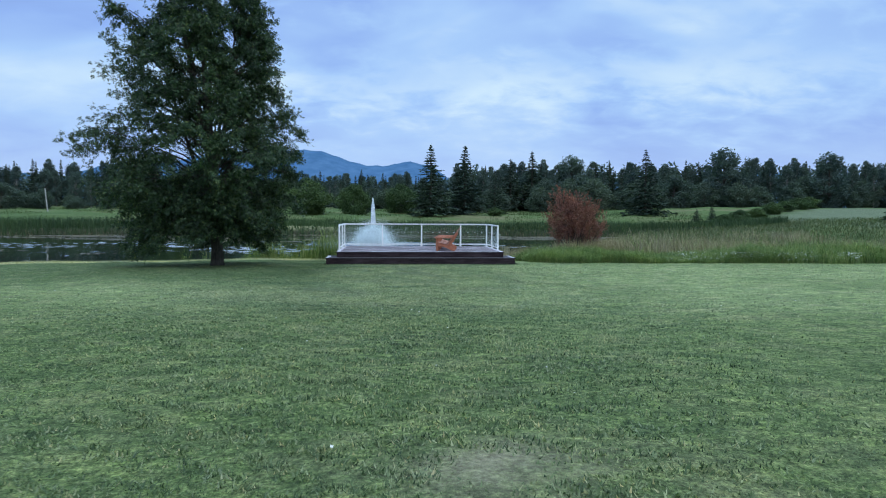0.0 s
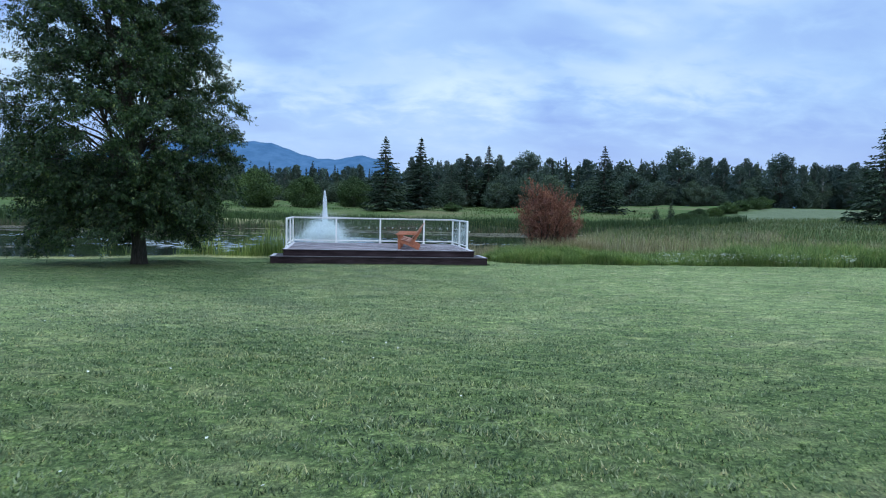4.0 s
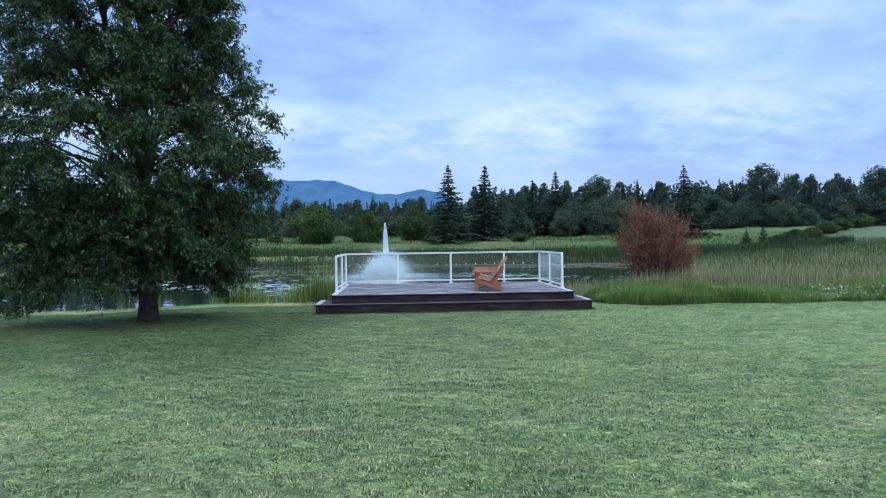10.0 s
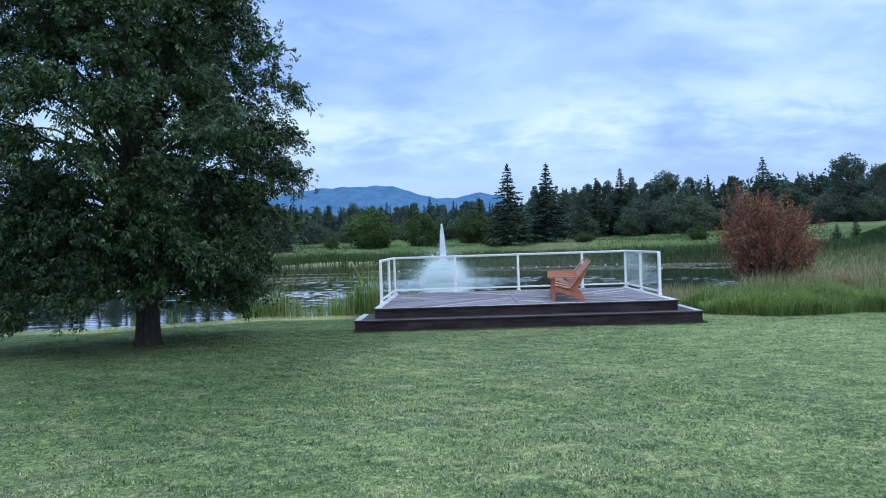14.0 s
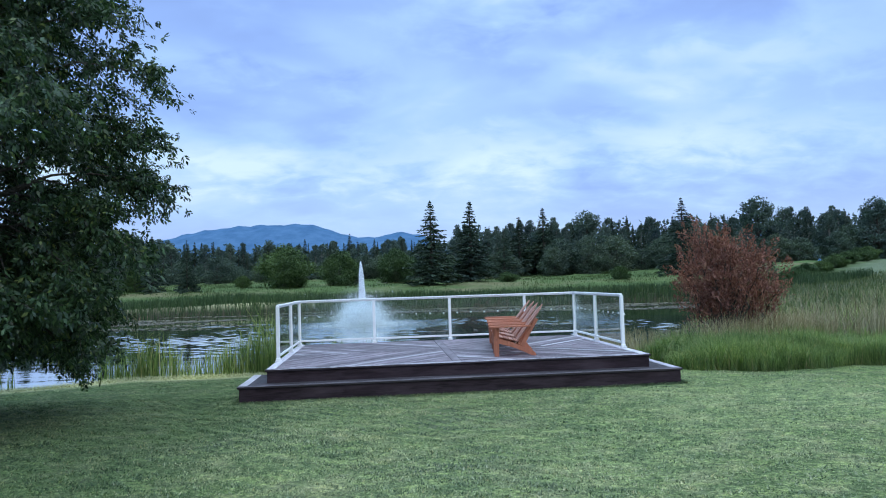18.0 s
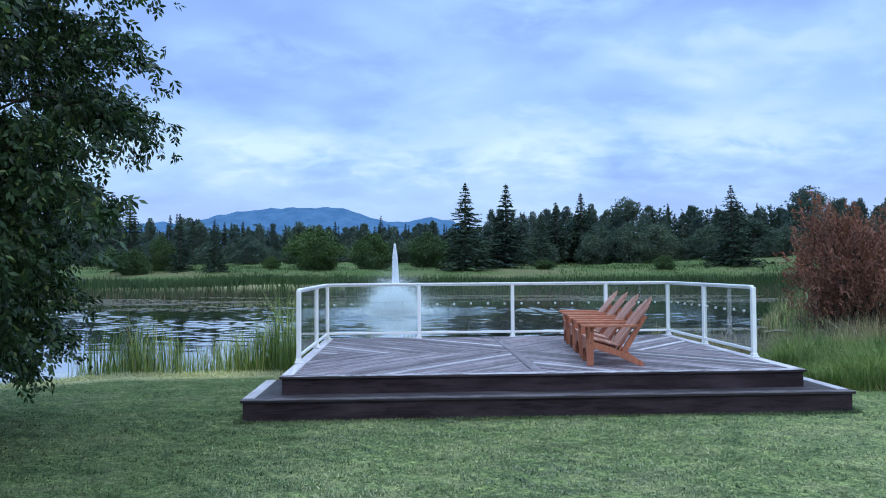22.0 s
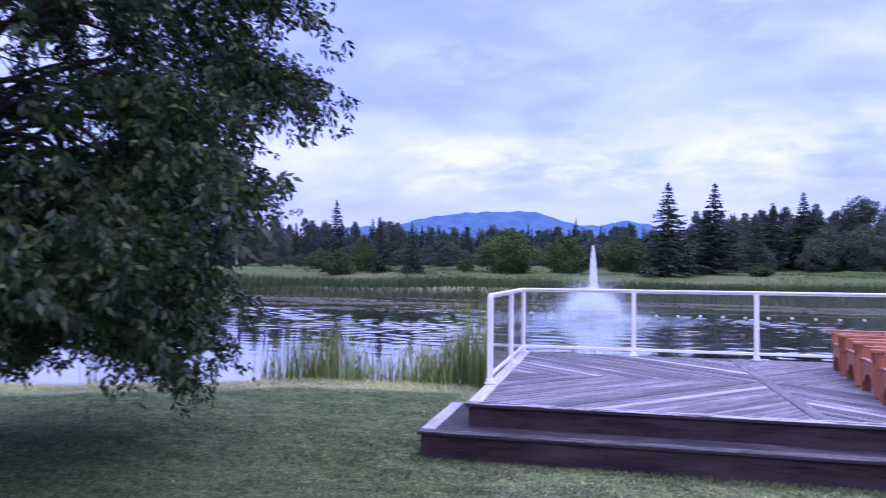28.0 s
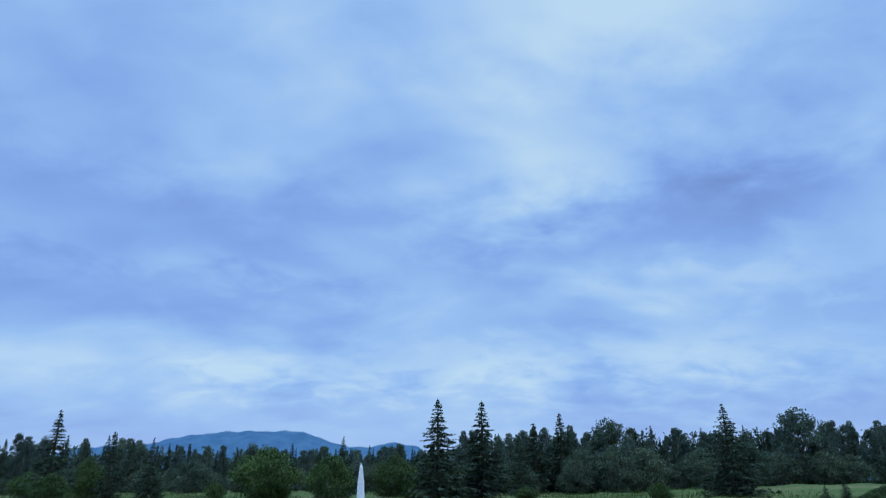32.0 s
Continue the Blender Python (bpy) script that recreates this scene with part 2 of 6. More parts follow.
def build_lawn(t):
    """Mown turf that grades into dry cut straw, marsh mud and hay field by the zones of the ground."""
    p = place_co(t)
    def zone(n):
        a = t.nodes.new("ShaderNodeAttribute")
        a.attribute_name = n
        return a.outputs["Fac"]
    wide = noise_fac(t, p, 0.22, 4.0, 0.6)
    mid = noise_fac(t, p, 1.6, 5.0, 0.6, 0.3)
    fine = noise_fac(t, p, 22.0, 6.0, 0.7)
    blade = noise_fac(t, p, 58.0, 4.0, 0.75, 0.2)
    turf = ramp(t, fine, [(0.34, (0.042, 0.080, 0.024)), (0.5, (0.130, 0.190, 0.062)), (0.68, (0.29, 0.335, 0.142))])
    turf = mix_color(t, math_node(t, "MULTIPLY", ramp(t, mid, [(0.48, (0, 0, 0)), (0.74, (1, 1, 1))]), 0.55), turf, (0.34, 0.315, 0.17))
    turf = mix_color(t, math_node(t, "MULTIPLY", ramp(t, wide, [(0.4, (0, 0, 0)), (0.66, (1, 1, 1))]), 0.35), turf, (0.23, 0.285, 0.115))
    tuft = noise_fac(t, p, 13.0, 5.0, 0.7, 0.3)
    sward = noise_fac(t, mapping(t, p, rot=(0, 0, 20), scale=(0.7, 1.0, 1.0)), 3.4, 4.0, 0.6, 0.5)
    turf = mix_color(t, 0.9, turf, ramp(t, sward, [(0.34, (0.60, 0.66, 0.66)), (0.5, (1.0, 1.0, 1.0)), (0.66, (1.34, 1.28, 1.2))]), "MULTIPLY")
    turf = mix_color(t, 0.8, turf, ramp(t, tuft, [(0.36, (0.42, 0.46, 0.46)), (0.5, (1.0, 1.0, 1.0)), (0.64, (1.5, 1.45, 1.3))]), "MULTIPLY")
    turf = mix_color(t, 0.75, turf, ramp(t, blade, [(0.34, (0.14, 0.15, 0.15)), (0.66, (1.65, 1.65, 1.65))]), "MULTIPLY")
    dry_turf = mix_color(t, 1.0, turf, (1.56, 1.44, 1.66), "MULTIPLY")
    turf = mix_color(t, math_node(t, "MULTIPLY", zone("dry"), ramp(t, wide, [(0.3, (0.5,) * 3), (0.6, (1.0,) * 3)])), turf, dry_turf)
    # lusher turf by the tree, whose shade is multiplied into the colour
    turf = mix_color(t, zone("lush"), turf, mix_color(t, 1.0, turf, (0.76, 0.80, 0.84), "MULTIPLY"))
    straw = ramp(t, fine, [(0.3, (0.36, 0.34, 0.16)), (0.7, (0.72, 0.68, 0.42))])
    field = ramp(t, noise_fac(t, mapping(t, p, scale=(0.35, 1.0, 1)), 0.14, 5.0, 0.6), [(0.36, (0.060, 0.100, 0.030)), (0.5, (0.090, 0.134, 0.042)), (0.64, (0.160, 0.150, 0.074))])
    field = mix_color(t, 0.5, field, ramp(t, noise_fac(t, p, 1.4, 5.0, 0.7), [(0.3, (0.55, 0.55, 0.55)), (0.7, (1.4, 1.4, 1.4))]), "MULTIPLY")
    mud = ramp(t, mid, [(0.3, (0.030, 0.028, 0.020)), (0.7, (0.075, 0.075, 0.045))])
    bare = ramp(t, fine, [(0.3, (0.20, 0.165, 0.11)), (0.7, (0.55, 0.47, 0.34))])
    col = mix_color(t, zone("field"), turf, field)
    hay = mix_color(t, 0.5, (0.130, 0.160, 0.092), ramp(t, noise_fac(t, p, 0.5, 5.0, 0.6), [(0.3, (0.7, 0.7, 0.7)), (0.7, (1.25, 1.25, 1.25))]), "MULTIPLY")
    col = mix_color(t, zone("hay"), col, hay)
    col = mix_color(t, zone("straw"), col, straw)
    col = mix_color(t, zone("bare"), col, bare)
    col = mix_color(t, zone("mud"), col, mud)
    return principled(t, col, 0.95, bump=fine, bump_strength=1.0, bump_distance=0.05, spec=0.15)


def build_water(t):
    """Nearly calm water: long low ripples, rings that spread from the fountain, chop under its spray."""
    p = place_co(t)
    ring = t.nodes.new("ShaderNodeVectorMath")
    ring.operation = "DISTANCE"
    t.links.new(p, ring.inputs[0])
    ring.inputs[1].default_value = (-2.85, 57.6, -0.61)
    r = ring.outputs["Value"]
    a = noise_fac(t, mapping(t, p, rot=(0, 0, -6), scale=(0.35, 1.0, 1.0)), 0.75, 2.0, 0.5, 0.5)
    b = noise_fac(t, mapping(t, p, rot=(0, 0, 9), scale=(0.5, 1.4, 1.0)), 2.3, 2.0, 0.5, 0.4)
    calm = ramp(t, noise_fac(t, mapping(t, p, scale=(0.45, 1.0, 1.0)), 0.16, 3.0, 0.5, 0.4), [(0.40, (0.25,) * 3), (0.62, (1.0,) * 3)])
    h = math_node(t, "ADD", math_node(t, "MULTIPLY", a, 0.010), math_node(t, "MULTIPLY", b, 0.0040))
    h = math_node(t, "MULTIPLY", h, calm)
    edge = math_node(t, "ADD", r, math_node(t, "MULTIPLY", noise_fac(t, p, 0.8, 3.0), 1.5))
    stir = ramp(t, math_node(t, "DIVIDE", edge, 8.0), [(0.70, (1, 1, 1)), (0.86, (0, 0, 0))])
    chop = noise_fac(t, mapping(t, p, scale=(0.8, 1.2, 1.0)), 2.2, 3.0, 0.6)
    h = math_node(t, "ADD", h, math_node(t, "MULTIPLY", math_node(t, "MULTIPLY", chop, stir), 0.085))
    bump = t.nodes.new("ShaderNodeBump")
    bump.inputs["Strength"].default_value = 1.0
    bump.inputs["Distance"].default_value = 1.0
    t.links.new(h, bump.inputs["Height"])
    body = t.nodes.new("ShaderNodeBsdfDiffuse")
    body.inputs[0].default_value = (0.010, 0.017, 0.013, 1)
    gloss = t.nodes.new("ShaderNodeBsdfGlossy")
    gloss.inputs["Roughness"].default_value = 0.03
    gloss.inputs[0].default_value = (1.0, 1.0, 1.0, 1)
    fr = t.nodes.new("ShaderNodeFresnel")
    fr.inputs[0].default_value = 1.33
    for n in (gloss, fr):
        t.links.new(bump.outputs[0], n.inputs["Normal"])
    mx = t.nodes.new("ShaderNodeMixShader")
    t.links.new(math_node(t, "POWER", fr.outputs[0], 0.36), mx.inputs[0])
    t.links.new(body.outputs[0], mx.inputs[1])
    t.links.new(gloss.outputs[0], mx.inputs[2])
    return mx.outputs[0]


def wood_boards(name, dark, light, pale, grain=(26, 1.4, 26), worn=0.35, rough=0.72, spread=0.3, top=None, spec=0.35):
    """Weathered stained planks; the grain runs along the piece's own Y."""
    def build(t):
        r = own_random(t)
        off = t.nodes.new("ShaderNodeCombineXYZ")
        t.links.new(math_node(t, "MULTIPLY", r, 37.0), off.inputs[1])
        add = t.nodes.new("ShaderNodeVectorMath")
        t.links.new(object_co(t), add.inputs[0])
        t.links.new(off.outputs[0], add.inputs[1])
        v = add.outputs[0]
        g = noise_fac(t, mapping(t, v, scale=grain), 1.0, 5.0, 0.65, 0.3)
        s = noise_fac(t, mapping(t, v, scale=(5, 1.2, 5)), 1.0, 4.0, 0.6)
        col = ramp(t, g, [(0.28, dark), (0.72, light)])
        hair = noise_fac(t, mapping(t, v, scale=(grain[0] * 3.2, grain[1] * 1.6, grain[2] * 3.2)), 1.0, 3.0, 0.7, 0.2)
        col = mix_color(t, 1.0, col, ramp(t, hair, [(0.3, (0.62,) * 3), (0.5, (1.0,) * 3), (0.72, (1.3,) * 3)]), "MULTIPLY")
        col = mix_color(t, math_node(t, "MULTIPLY", ramp(t, s, [(0.45, (0, 0, 0)), (0.72, (1, 1, 1))]), worn), col, pale)
        col = mix_color(t, 1.0, col, ramp(t, r, [(0.0, (1 - spread,) * 3), (1.0, (1 + spread,) * 3)]), "MULTIPLY")
        if top is not None:
            # feet have worn the stain off the upper face, in streaks
            sep = t.nodes.new("ShaderNodeSeparateXYZ")
            t.links.new(t.nodes.new("ShaderNodeNewGeometry").outputs["Normal"], sep.inputs[0])
            streak = noise_fac(t, mapping(t, v, scale=(30, 3.4, 30)), 1.0, 5.0, 0.65)
            amount = math_node(t, "MULTIPLY", math_node(t, "MAXIMUM", sep.outputs["Z"], 0.0), ramp(t, streak, [(0.44, (0.05,) * 3), (0.56, (0.95,) * 3)]))
            col = mix_color(t, amount, col, top)
        return principled(t, col, rough, bump=g, bump_strength=0.35, bump_distance=0.004, spec=spec)
    return material(name, build)


def build_rail_paint(t):
    n = noise_fac(t, object_co(t), 6.0, 5.0, 0.6)
    s = noise_fac(t, mapping(t, object_co(t), scale=(14, 14, 2.5)), 1.0, 4.0)
    col = mix_color(t, math_node(t, "MULTIPLY", ramp(t, s, [(0.5, (0, 0, 0)), (0.75, (1, 1, 1))]), 0.25), (0.88, 0.88, 0.87), (0.66, 0.67, 0.64))
    return principled(t, col, 0.38, bump=n, bump_strength=0.05, bump_distance=0.002)


def build_glass(t):
    clear = t.nodes.new("ShaderNodeBsdfTransparent")
    clear.inputs[0].default_value = (0.90, 0.94, 0.93, 1)
    film = t.nodes.new("ShaderNodeBsdfDiffuse")
    film.inputs[0].default_value = (0.75, 0.78, 0.8, 1)
    n = noise_fac(t, place_co(t), 2.3, 5.0, 0.7)
    dirty = t.nodes.new("ShaderNodeMixShader")
    t.links.new(ramp(t, n, [(0.3, (0.004,) * 3), (0.8, (0.035,) * 3)]), dirty.inputs[0])
    t.links.new(clear.outputs[0], dirty.inputs[1])
    t.links.new(film.outputs[0], dirty.inputs[2])
    gloss = t.nodes.new("ShaderNodeBsdfGlossy")
    gloss.inputs["Roughness"].default_value = 0.01
    lw = t.nodes.new("ShaderNodeLayerWeight")
    lw.inputs[0].default_value = 0.5
    shine = math_node(t, "ADD", math_node(t, "MULTIPLY", math_node(t, "POWER", lw.outputs["Facing"], 2.6), 0.60), 0.04)
    mx = t.nodes.new("ShaderNodeMixShader")
    t.links.new(shine, mx.inputs[0])
    t.links.new(dirty.outputs[0], mx.inputs[1])
    t.links.new(gloss.outputs[0], mx.inputs[2])
    return mx.outputs[0]


def build_spray(t):
    d = t.nodes.new("ShaderNodeBsdfDiffuse")
    d.inputs[0].default_value = (0.93, 0.95, 0.97, 1)
    tl = t.nodes.new("ShaderNodeBsdfTranslucent")
    tl.inputs[0].default_value = (0.93, 0.95, 0.97, 1)
    m1 = t.nodes.new("ShaderNodeMixShader")
    m1.inputs[0].default_value = 0.45
    t.links.new(d.outputs[0], m1.inputs[1])
    t.links.new(tl.outputs[0], m1.inputs[2])
    return m1.outputs[0]


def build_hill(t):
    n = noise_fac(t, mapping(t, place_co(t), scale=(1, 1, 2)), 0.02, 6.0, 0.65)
    # blue haze of distance painted into the colour of the wooded slopes
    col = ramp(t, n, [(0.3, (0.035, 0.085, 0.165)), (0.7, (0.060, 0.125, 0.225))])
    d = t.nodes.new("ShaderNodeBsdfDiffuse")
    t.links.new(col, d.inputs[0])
    # added glow stands for light scattered by the haze
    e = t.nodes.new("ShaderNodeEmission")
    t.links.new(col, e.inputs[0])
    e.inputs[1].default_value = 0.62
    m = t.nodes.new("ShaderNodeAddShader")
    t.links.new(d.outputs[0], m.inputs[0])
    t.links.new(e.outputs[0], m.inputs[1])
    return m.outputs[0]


def plain(name, color, rough=0.6, metal=0.0, scale=12.0, amount=0.25):
    def build(t):
        n = noise_fac(t, object_co(t), scale, 5.0, 0.6)
        col = mix_color(t, 1.0, color, ramp(t, n, [(0.3, (1 - amount,) * 3), (0.7, (1 + amount,) * 3)]), "MULTIPLY")
        return principled(t, col, rough, metal, bump=n, bump_strength=0.1, bump_distance=0.003)
    return material(name, build)


M_GROUND = material("turf_and_fields", build_lawn)
M_WATER = material("pond_water", build_water)
M_BLADE = foliage("mown_grass_blades", (0.029, 0.057, 0.028), (0.126, 0.188, 0.096), (0.37, 0.41, 0.265), 0.3, 0.6, 0.8, (0.48, 0.43, 0.25), (1.32, 1.12, 1.42))
M_BLADE_DRY = foliage("drier_grass_blades", (0.047, 0.079, 0.051), (0.208, 0.264, 0.178), (0.53, 0.56, 0.44), 0.3, 0.6, 0.8, (0.58, 0.54, 0.38), (1.32, 1.14, 1.36))
# lusher green, darkened to hold the shade of the big tree
M_BLADE_LUSH_SHADED = foliage("shaded_lush_grass_blades", (0.026, 0.054, 0.026), (0.102, 0.162, 0.079), (0.29, 0.34, 0.20), 0.3, 0.6, 0.8, (0.36, 0.33, 0.20), (1.3, 1.1, 1.3))
M_REED = foliage("green_reed_blades", (0.058, 0.104, 0.035), (0.142, 0.212, 0.072), (0.30, 0.37, 0.16), 0.34, 0.5, 0.6, (0.40, 0.35, 0.19))
M_TALL = foliage("tall_marsh_grass", (0.066, 0.118, 0.042), (0.155, 0.235, 0.082), (0.31, 0.38, 0.165), 0.32, 0.55, 1.1, (0.38, 0.34, 0.19))
M_MEADOW = foliage("meadow_grass", (0.054, 0.088, 0.028), (0.066, 0.102, 0.034), (0.080, 0.114, 0.041), 0.12, 0.85, 0.12)
M_CATTAIL = foliage("far_cattail_leaves", (0.038, 0.072, 0.027), (0.060, 0.104, 0.038), (0.092, 0.136, 0.054), 0.2, 0.6, 0.12)
M_MARSH = foliage("olive_marsh_grass", (0.060, 0.088, 0.036), (0.100, 0.138, 0.056), (0.18, 0.195, 0.095), 0.25, 0.6, 0.22, (0.30, 0.26, 0.16))
M_DRY = foliage("dry_cattail_stems", (0.20, 0.160, 0.10), (0.34, 0.28, 0.185), (0.52, 0.46, 0.33), 0.2, 0.7, 0.4)
M_DRY_FAR = foliage("brown_waterline_stems", (0.060, 0.048, 0.036), (0.11, 0.088, 0.062), (0.18, 0.15, 0.11), 0.15, 0.7, 0.3)
M_STRAW = foliage("cut_straw", (0.38, 0.36, 0.18), (0.58, 0.54, 0.32), (0.74, 0.69, 0.46), 0.2, 0.7, 0.6)
M_LEAF = foliage("ash_leaves", (0.011, 0.025, 0.013), (0.025, 0.053, 0.025), (0.060, 0.110, 0.048), 0.14, 0.45, 0.5, (0.13, 0.17, 0.06))
M_RUST = foliage("rust_brown_leaves", (0.16, 0.062, 0.050), (0.33, 0.130, 0.105), (0.45, 0.215, 0.170), 0.25, 0.8, 1.4)
M_SPRUCE = foliage("spruce_needles", (0.015, 0.031, 0.022), (0.027, 0.050, 0.033), (0.046, 0.076, 0.046), 0.10, 0.7, 0.25)
# leaf colour paled towards blue-grey to hold the haze of distance
M_WOODS = foliage("hazy_far_tree_leaves", (0.060, 0.090, 0.098), (0.078, 0.112, 0.116), (0.100, 0.138, 0.134), 0.32, 0.85, 0.10)
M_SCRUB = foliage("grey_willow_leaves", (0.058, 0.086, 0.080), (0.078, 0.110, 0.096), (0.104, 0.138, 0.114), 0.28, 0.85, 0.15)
M_BUSH = foliage("round_bush_leaves", (0.030, 0.058, 0.022), (0.055, 0.098, 0.034), (0.092, 0.148, 0.050), 0.15, 0.7, 0.3)
M_BARK = bark("furrowed_bark", (0.018, 0.014, 0.013), (0.100, 0.080, 0.072))
M_PALE_BARK = bark("pale_aspen_bark", (0.16, 0.16, 0.14), (0.42, 0.42, 0.38))
M_DECK = wood_boards("weathered_deck_boards", (0.056, 0.042, 0.050), (0.250, 0.200, 0.228), (0.50, 0.45, 0.49), grain=(60, 2.4, 60), worn=0.42, spread=0.5, rough=0.55)
M_TREAD = wood_boards("dark_worn_treads", (0.009, 0.0065, 0.008), (0.040, 0.030, 0.036), (0.15, 0.125, 0.14), worn=0.35, spread=0.3, rough=0.68)
M_PALE_DECK = wood_boards("bleached_deck_boards", (0.30, 0.27, 0.30), (0.60, 0.56, 0.60), (0.74, 0.71, 0.75), grain=(50, 2.0, 50), worn=0.5, rough=0.55)
M_FASCIA = wood_boards("dark_stained_fascia", (0.012, 0.0075, 0.009), (0.042, 0.026, 0.031), (0.11, 0.080, 0.090), grain=(34, 2.2, 34), worn=0.45, spread=0.2, rough=0.8, spec=0.2)
M_NOSE = wood_boards("worn_step_nosing", (0.010, 0.007, 0.008), (0.034, 0.024, 0.027), (0.10, 0.08, 0.088), worn=0.3, spread=0.1, rough=0.58, top=(0.15, 0.125, 0.14))
M_LIP = wood_boards("worn_deck_lip", (0.013, 0.009, 0.010), (0.040, 0.028, 0.031), (0.13, 0.105, 0.115), worn=0.3, spread=0.1, top=(0.56, 0.51, 0.56))
M_CHAIR = wood_boards("orange_stained_cedar", (0.29, 0.090, 0.048), (0.52, 0.190, 0.105), (0.52, 0.28, 0.20), grain=(40, 2.0, 40), worn=0.25, spread=0.12)
M_SLAT = wood_boards("sun_bleached_chair_slats", (0.30, 0.118, 0.078), (0.50, 0.25, 0.185), (0.60, 0.42, 0.36), grain=(40, 2.0, 40), worn=0.6, spread=0.18)
M_WHITE = material("white_rail_paint", build_rail_paint)
M_GLASS = material("panel_glass", build_glass)
M_SPRAY = material("fountain_water", build_spray)
M_HILL = material("haze_blue_hill", build_hill)
M_PAD = foliage("floating_pond_leaves", (0.055, 0.050, 0.030), (0.105, 0.085, 0.055), (0.15, 0.15, 0.075), 0.0, 0.5, 0.15)
M_BULB = plain("frosted_bulb", (0.85, 0.85, 0.80), 0.25, amount=0.05)
M_CABLE = plain("dark_cable", (0.03, 0.03, 0.03), 0.6)
M_POLE = plain("grey_weathered_pole", (0.38, 0.36, 0.33), 0.8)
M_FLOWER = plain("white_flower", (0.75, 0.75, 0.68), 0.7)
M_BOLT = plain("dark_steel_bolt", (0.08, 0.08, 0.085), 0.45, 0.8)

# ---------------------------------------------------------------- mesh helpers
rng = np.random.default_rng(7)


class Geo:
    """Gathers vertices and faces with three or four corners, then becomes one mesh."""

    def __init__(self):
        self.v, self.t, self.q, self.n = [], [], [], 0

    def add(self, verts, faces):
        verts = np.asarray(verts, float).reshape(-1, 3)
        faces = np.asarray(faces, int)
        (self.t if faces.shape[1] == 3 else self.q).append(faces + self.n)
        self.v.append(verts)
        self.n += len(verts)

    def mesh(self, name, mat, smooth=False):
        me = bpy.data.meshes.new(name)
        v = np.concatenate(self.v)
        tri = np.concatenate(self.t) if self.t else np.zeros((0, 3), int)
        quad = np.concatenate(self.q) if self.q else np.zeros((0, 4), int)
        me.vertices.add(len(v))
        me.vertices.foreach_set("co", v.astype(np.float32).ravel())
        me.loops.add(tri.size + quad.size)
        me.loops.foreach_set("vertex_index", np.concatenate([tri.ravel(), quad.ravel()]).astype(np.int32))
        me.polygons.add(len(tri) + len(quad))
        start = np.concatenate([np.arange(len(tri)) * 3, len(tri) * 3 + np.arange(len(quad)) * 4])
        me.polygons.foreach_set("loop_start", start.astype(np.int32))
        me.update(calc_edges=True)
        me.validate()
        me.materials.append(mat)
        if smooth:
            me.shade_smooth()
        return me


def child(name, me, parent, label="", at=None):
    ob = new(name, me)
    ob.parent = parent
    if at is not None:
        ob.matrix_basis = at
    if label:
        ob["label"] = label
    return ob


def thing(name, at, label, category, group="", kind=""):
    ob = new(name)
    ob.empty_display_size = 0.2
    ob.matrix_basis = at
    return tagged(ob, label, category, group, kind)


def part(name, bm, mat, parent, label="", at=None, smooth=False):
    me = bpy.data.meshes.new(name)
    bm.to_mesh(me)
    bm.free()
    me.materials.append(mat)
    if smooth:
        me.shade_smooth()
    return child(name, me, parent, label, at)


def box_bm(sx, sy, sz, bevel=0.0, base=False):
    """A bevelled box about the origin, or standing on it."""
    bm = bmesh.new()
    bmesh.ops.create_cube(bm, size=1.0)
    bmesh.ops.scale(bm, vec=(sx, sy, sz), verts=bm.verts)
    if bevel > 0:
        bmesh.ops.bevel(bm, geom=bm.edges[:], offset=bevel, segments=1, affect="EDGES")
    if base:
        bmesh.ops.translate(bm, vec=(0, 0, sz / 2), verts=bm.verts)
    return bm


def outline_bm(points, thick, bevel=0.0):
    """A flat piece cut to an outline in XY, its top at z 0."""
    bm = bmesh.new()
    low = [bm.verts.new((x, y, -thick)) for x, y in points]
    f = bm.faces.new(low)
    bmesh.ops.recalc_face_normals(bm, faces=[f])
    ext = bmesh.ops.extrude_face_region(bm, geom=[f])
    bmesh.ops.translate(bm, vec=(0, 0, thick), verts=[g for g in ext["geom"] if isinstance(g, bmesh.types.BMVert)])
    bmesh.ops.recalc_face_normals(bm, faces=bm.faces)
    if bevel > 0:
        bmesh.ops.bevel(bm, geom=[e for e in bm.edges if abs(e.verts[0].co.z - e.verts[1].co.z) < 1e-6 and e.verts[0].co.z > -thick / 2], offset=bevel, segments=1, affect="EDGES")
    return bm


def tube(g, pts, radii, sides=7):
    pts = np.asarray(pts, float)
    n = len(pts)
    d = np.gradient(pts, axis=0)
    d /= np.linalg.norm(d, axis=1)[:, None] + 1e-9
    ref = np.where(np.abs(d[:, 2:3]) > 0.9, np.array([[1.0, 0, 0]]), np.array([[0, 0, 1.0]]))
    u = np.cross(d, ref)
    u /= np.linalg.norm(u, axis=1)[:, None]
    w = np.cross(d, u)
    a = np.linspace(0, 2 * np.pi, sides, endpoint=False)
    ring = u[:, None] * np.cos(a)[None, :, None] + w[:, None] * np.sin(a)[None, :, None]
    v = pts[:, None] + ring * np.asarray(radii, float)[:, None, None]
    i, j = np.meshgrid(np.arange(n - 1), np.arange(sides), indexing="ij")
    k = (j + 1) % sides
    g.add(v.reshape(-1, 3), np.stack([i * sides + j, i * sides + k, (i + 1) * sides + k, (i + 1) * sides + j], -1).reshape(-1, 4))


def unit(v):
    return v / (np.linalg.norm(v, axis=-1, keepdims=True) + 1e-9)


def rand_dirs(n):
    return unit(rng.normal(size=(n, 3)))


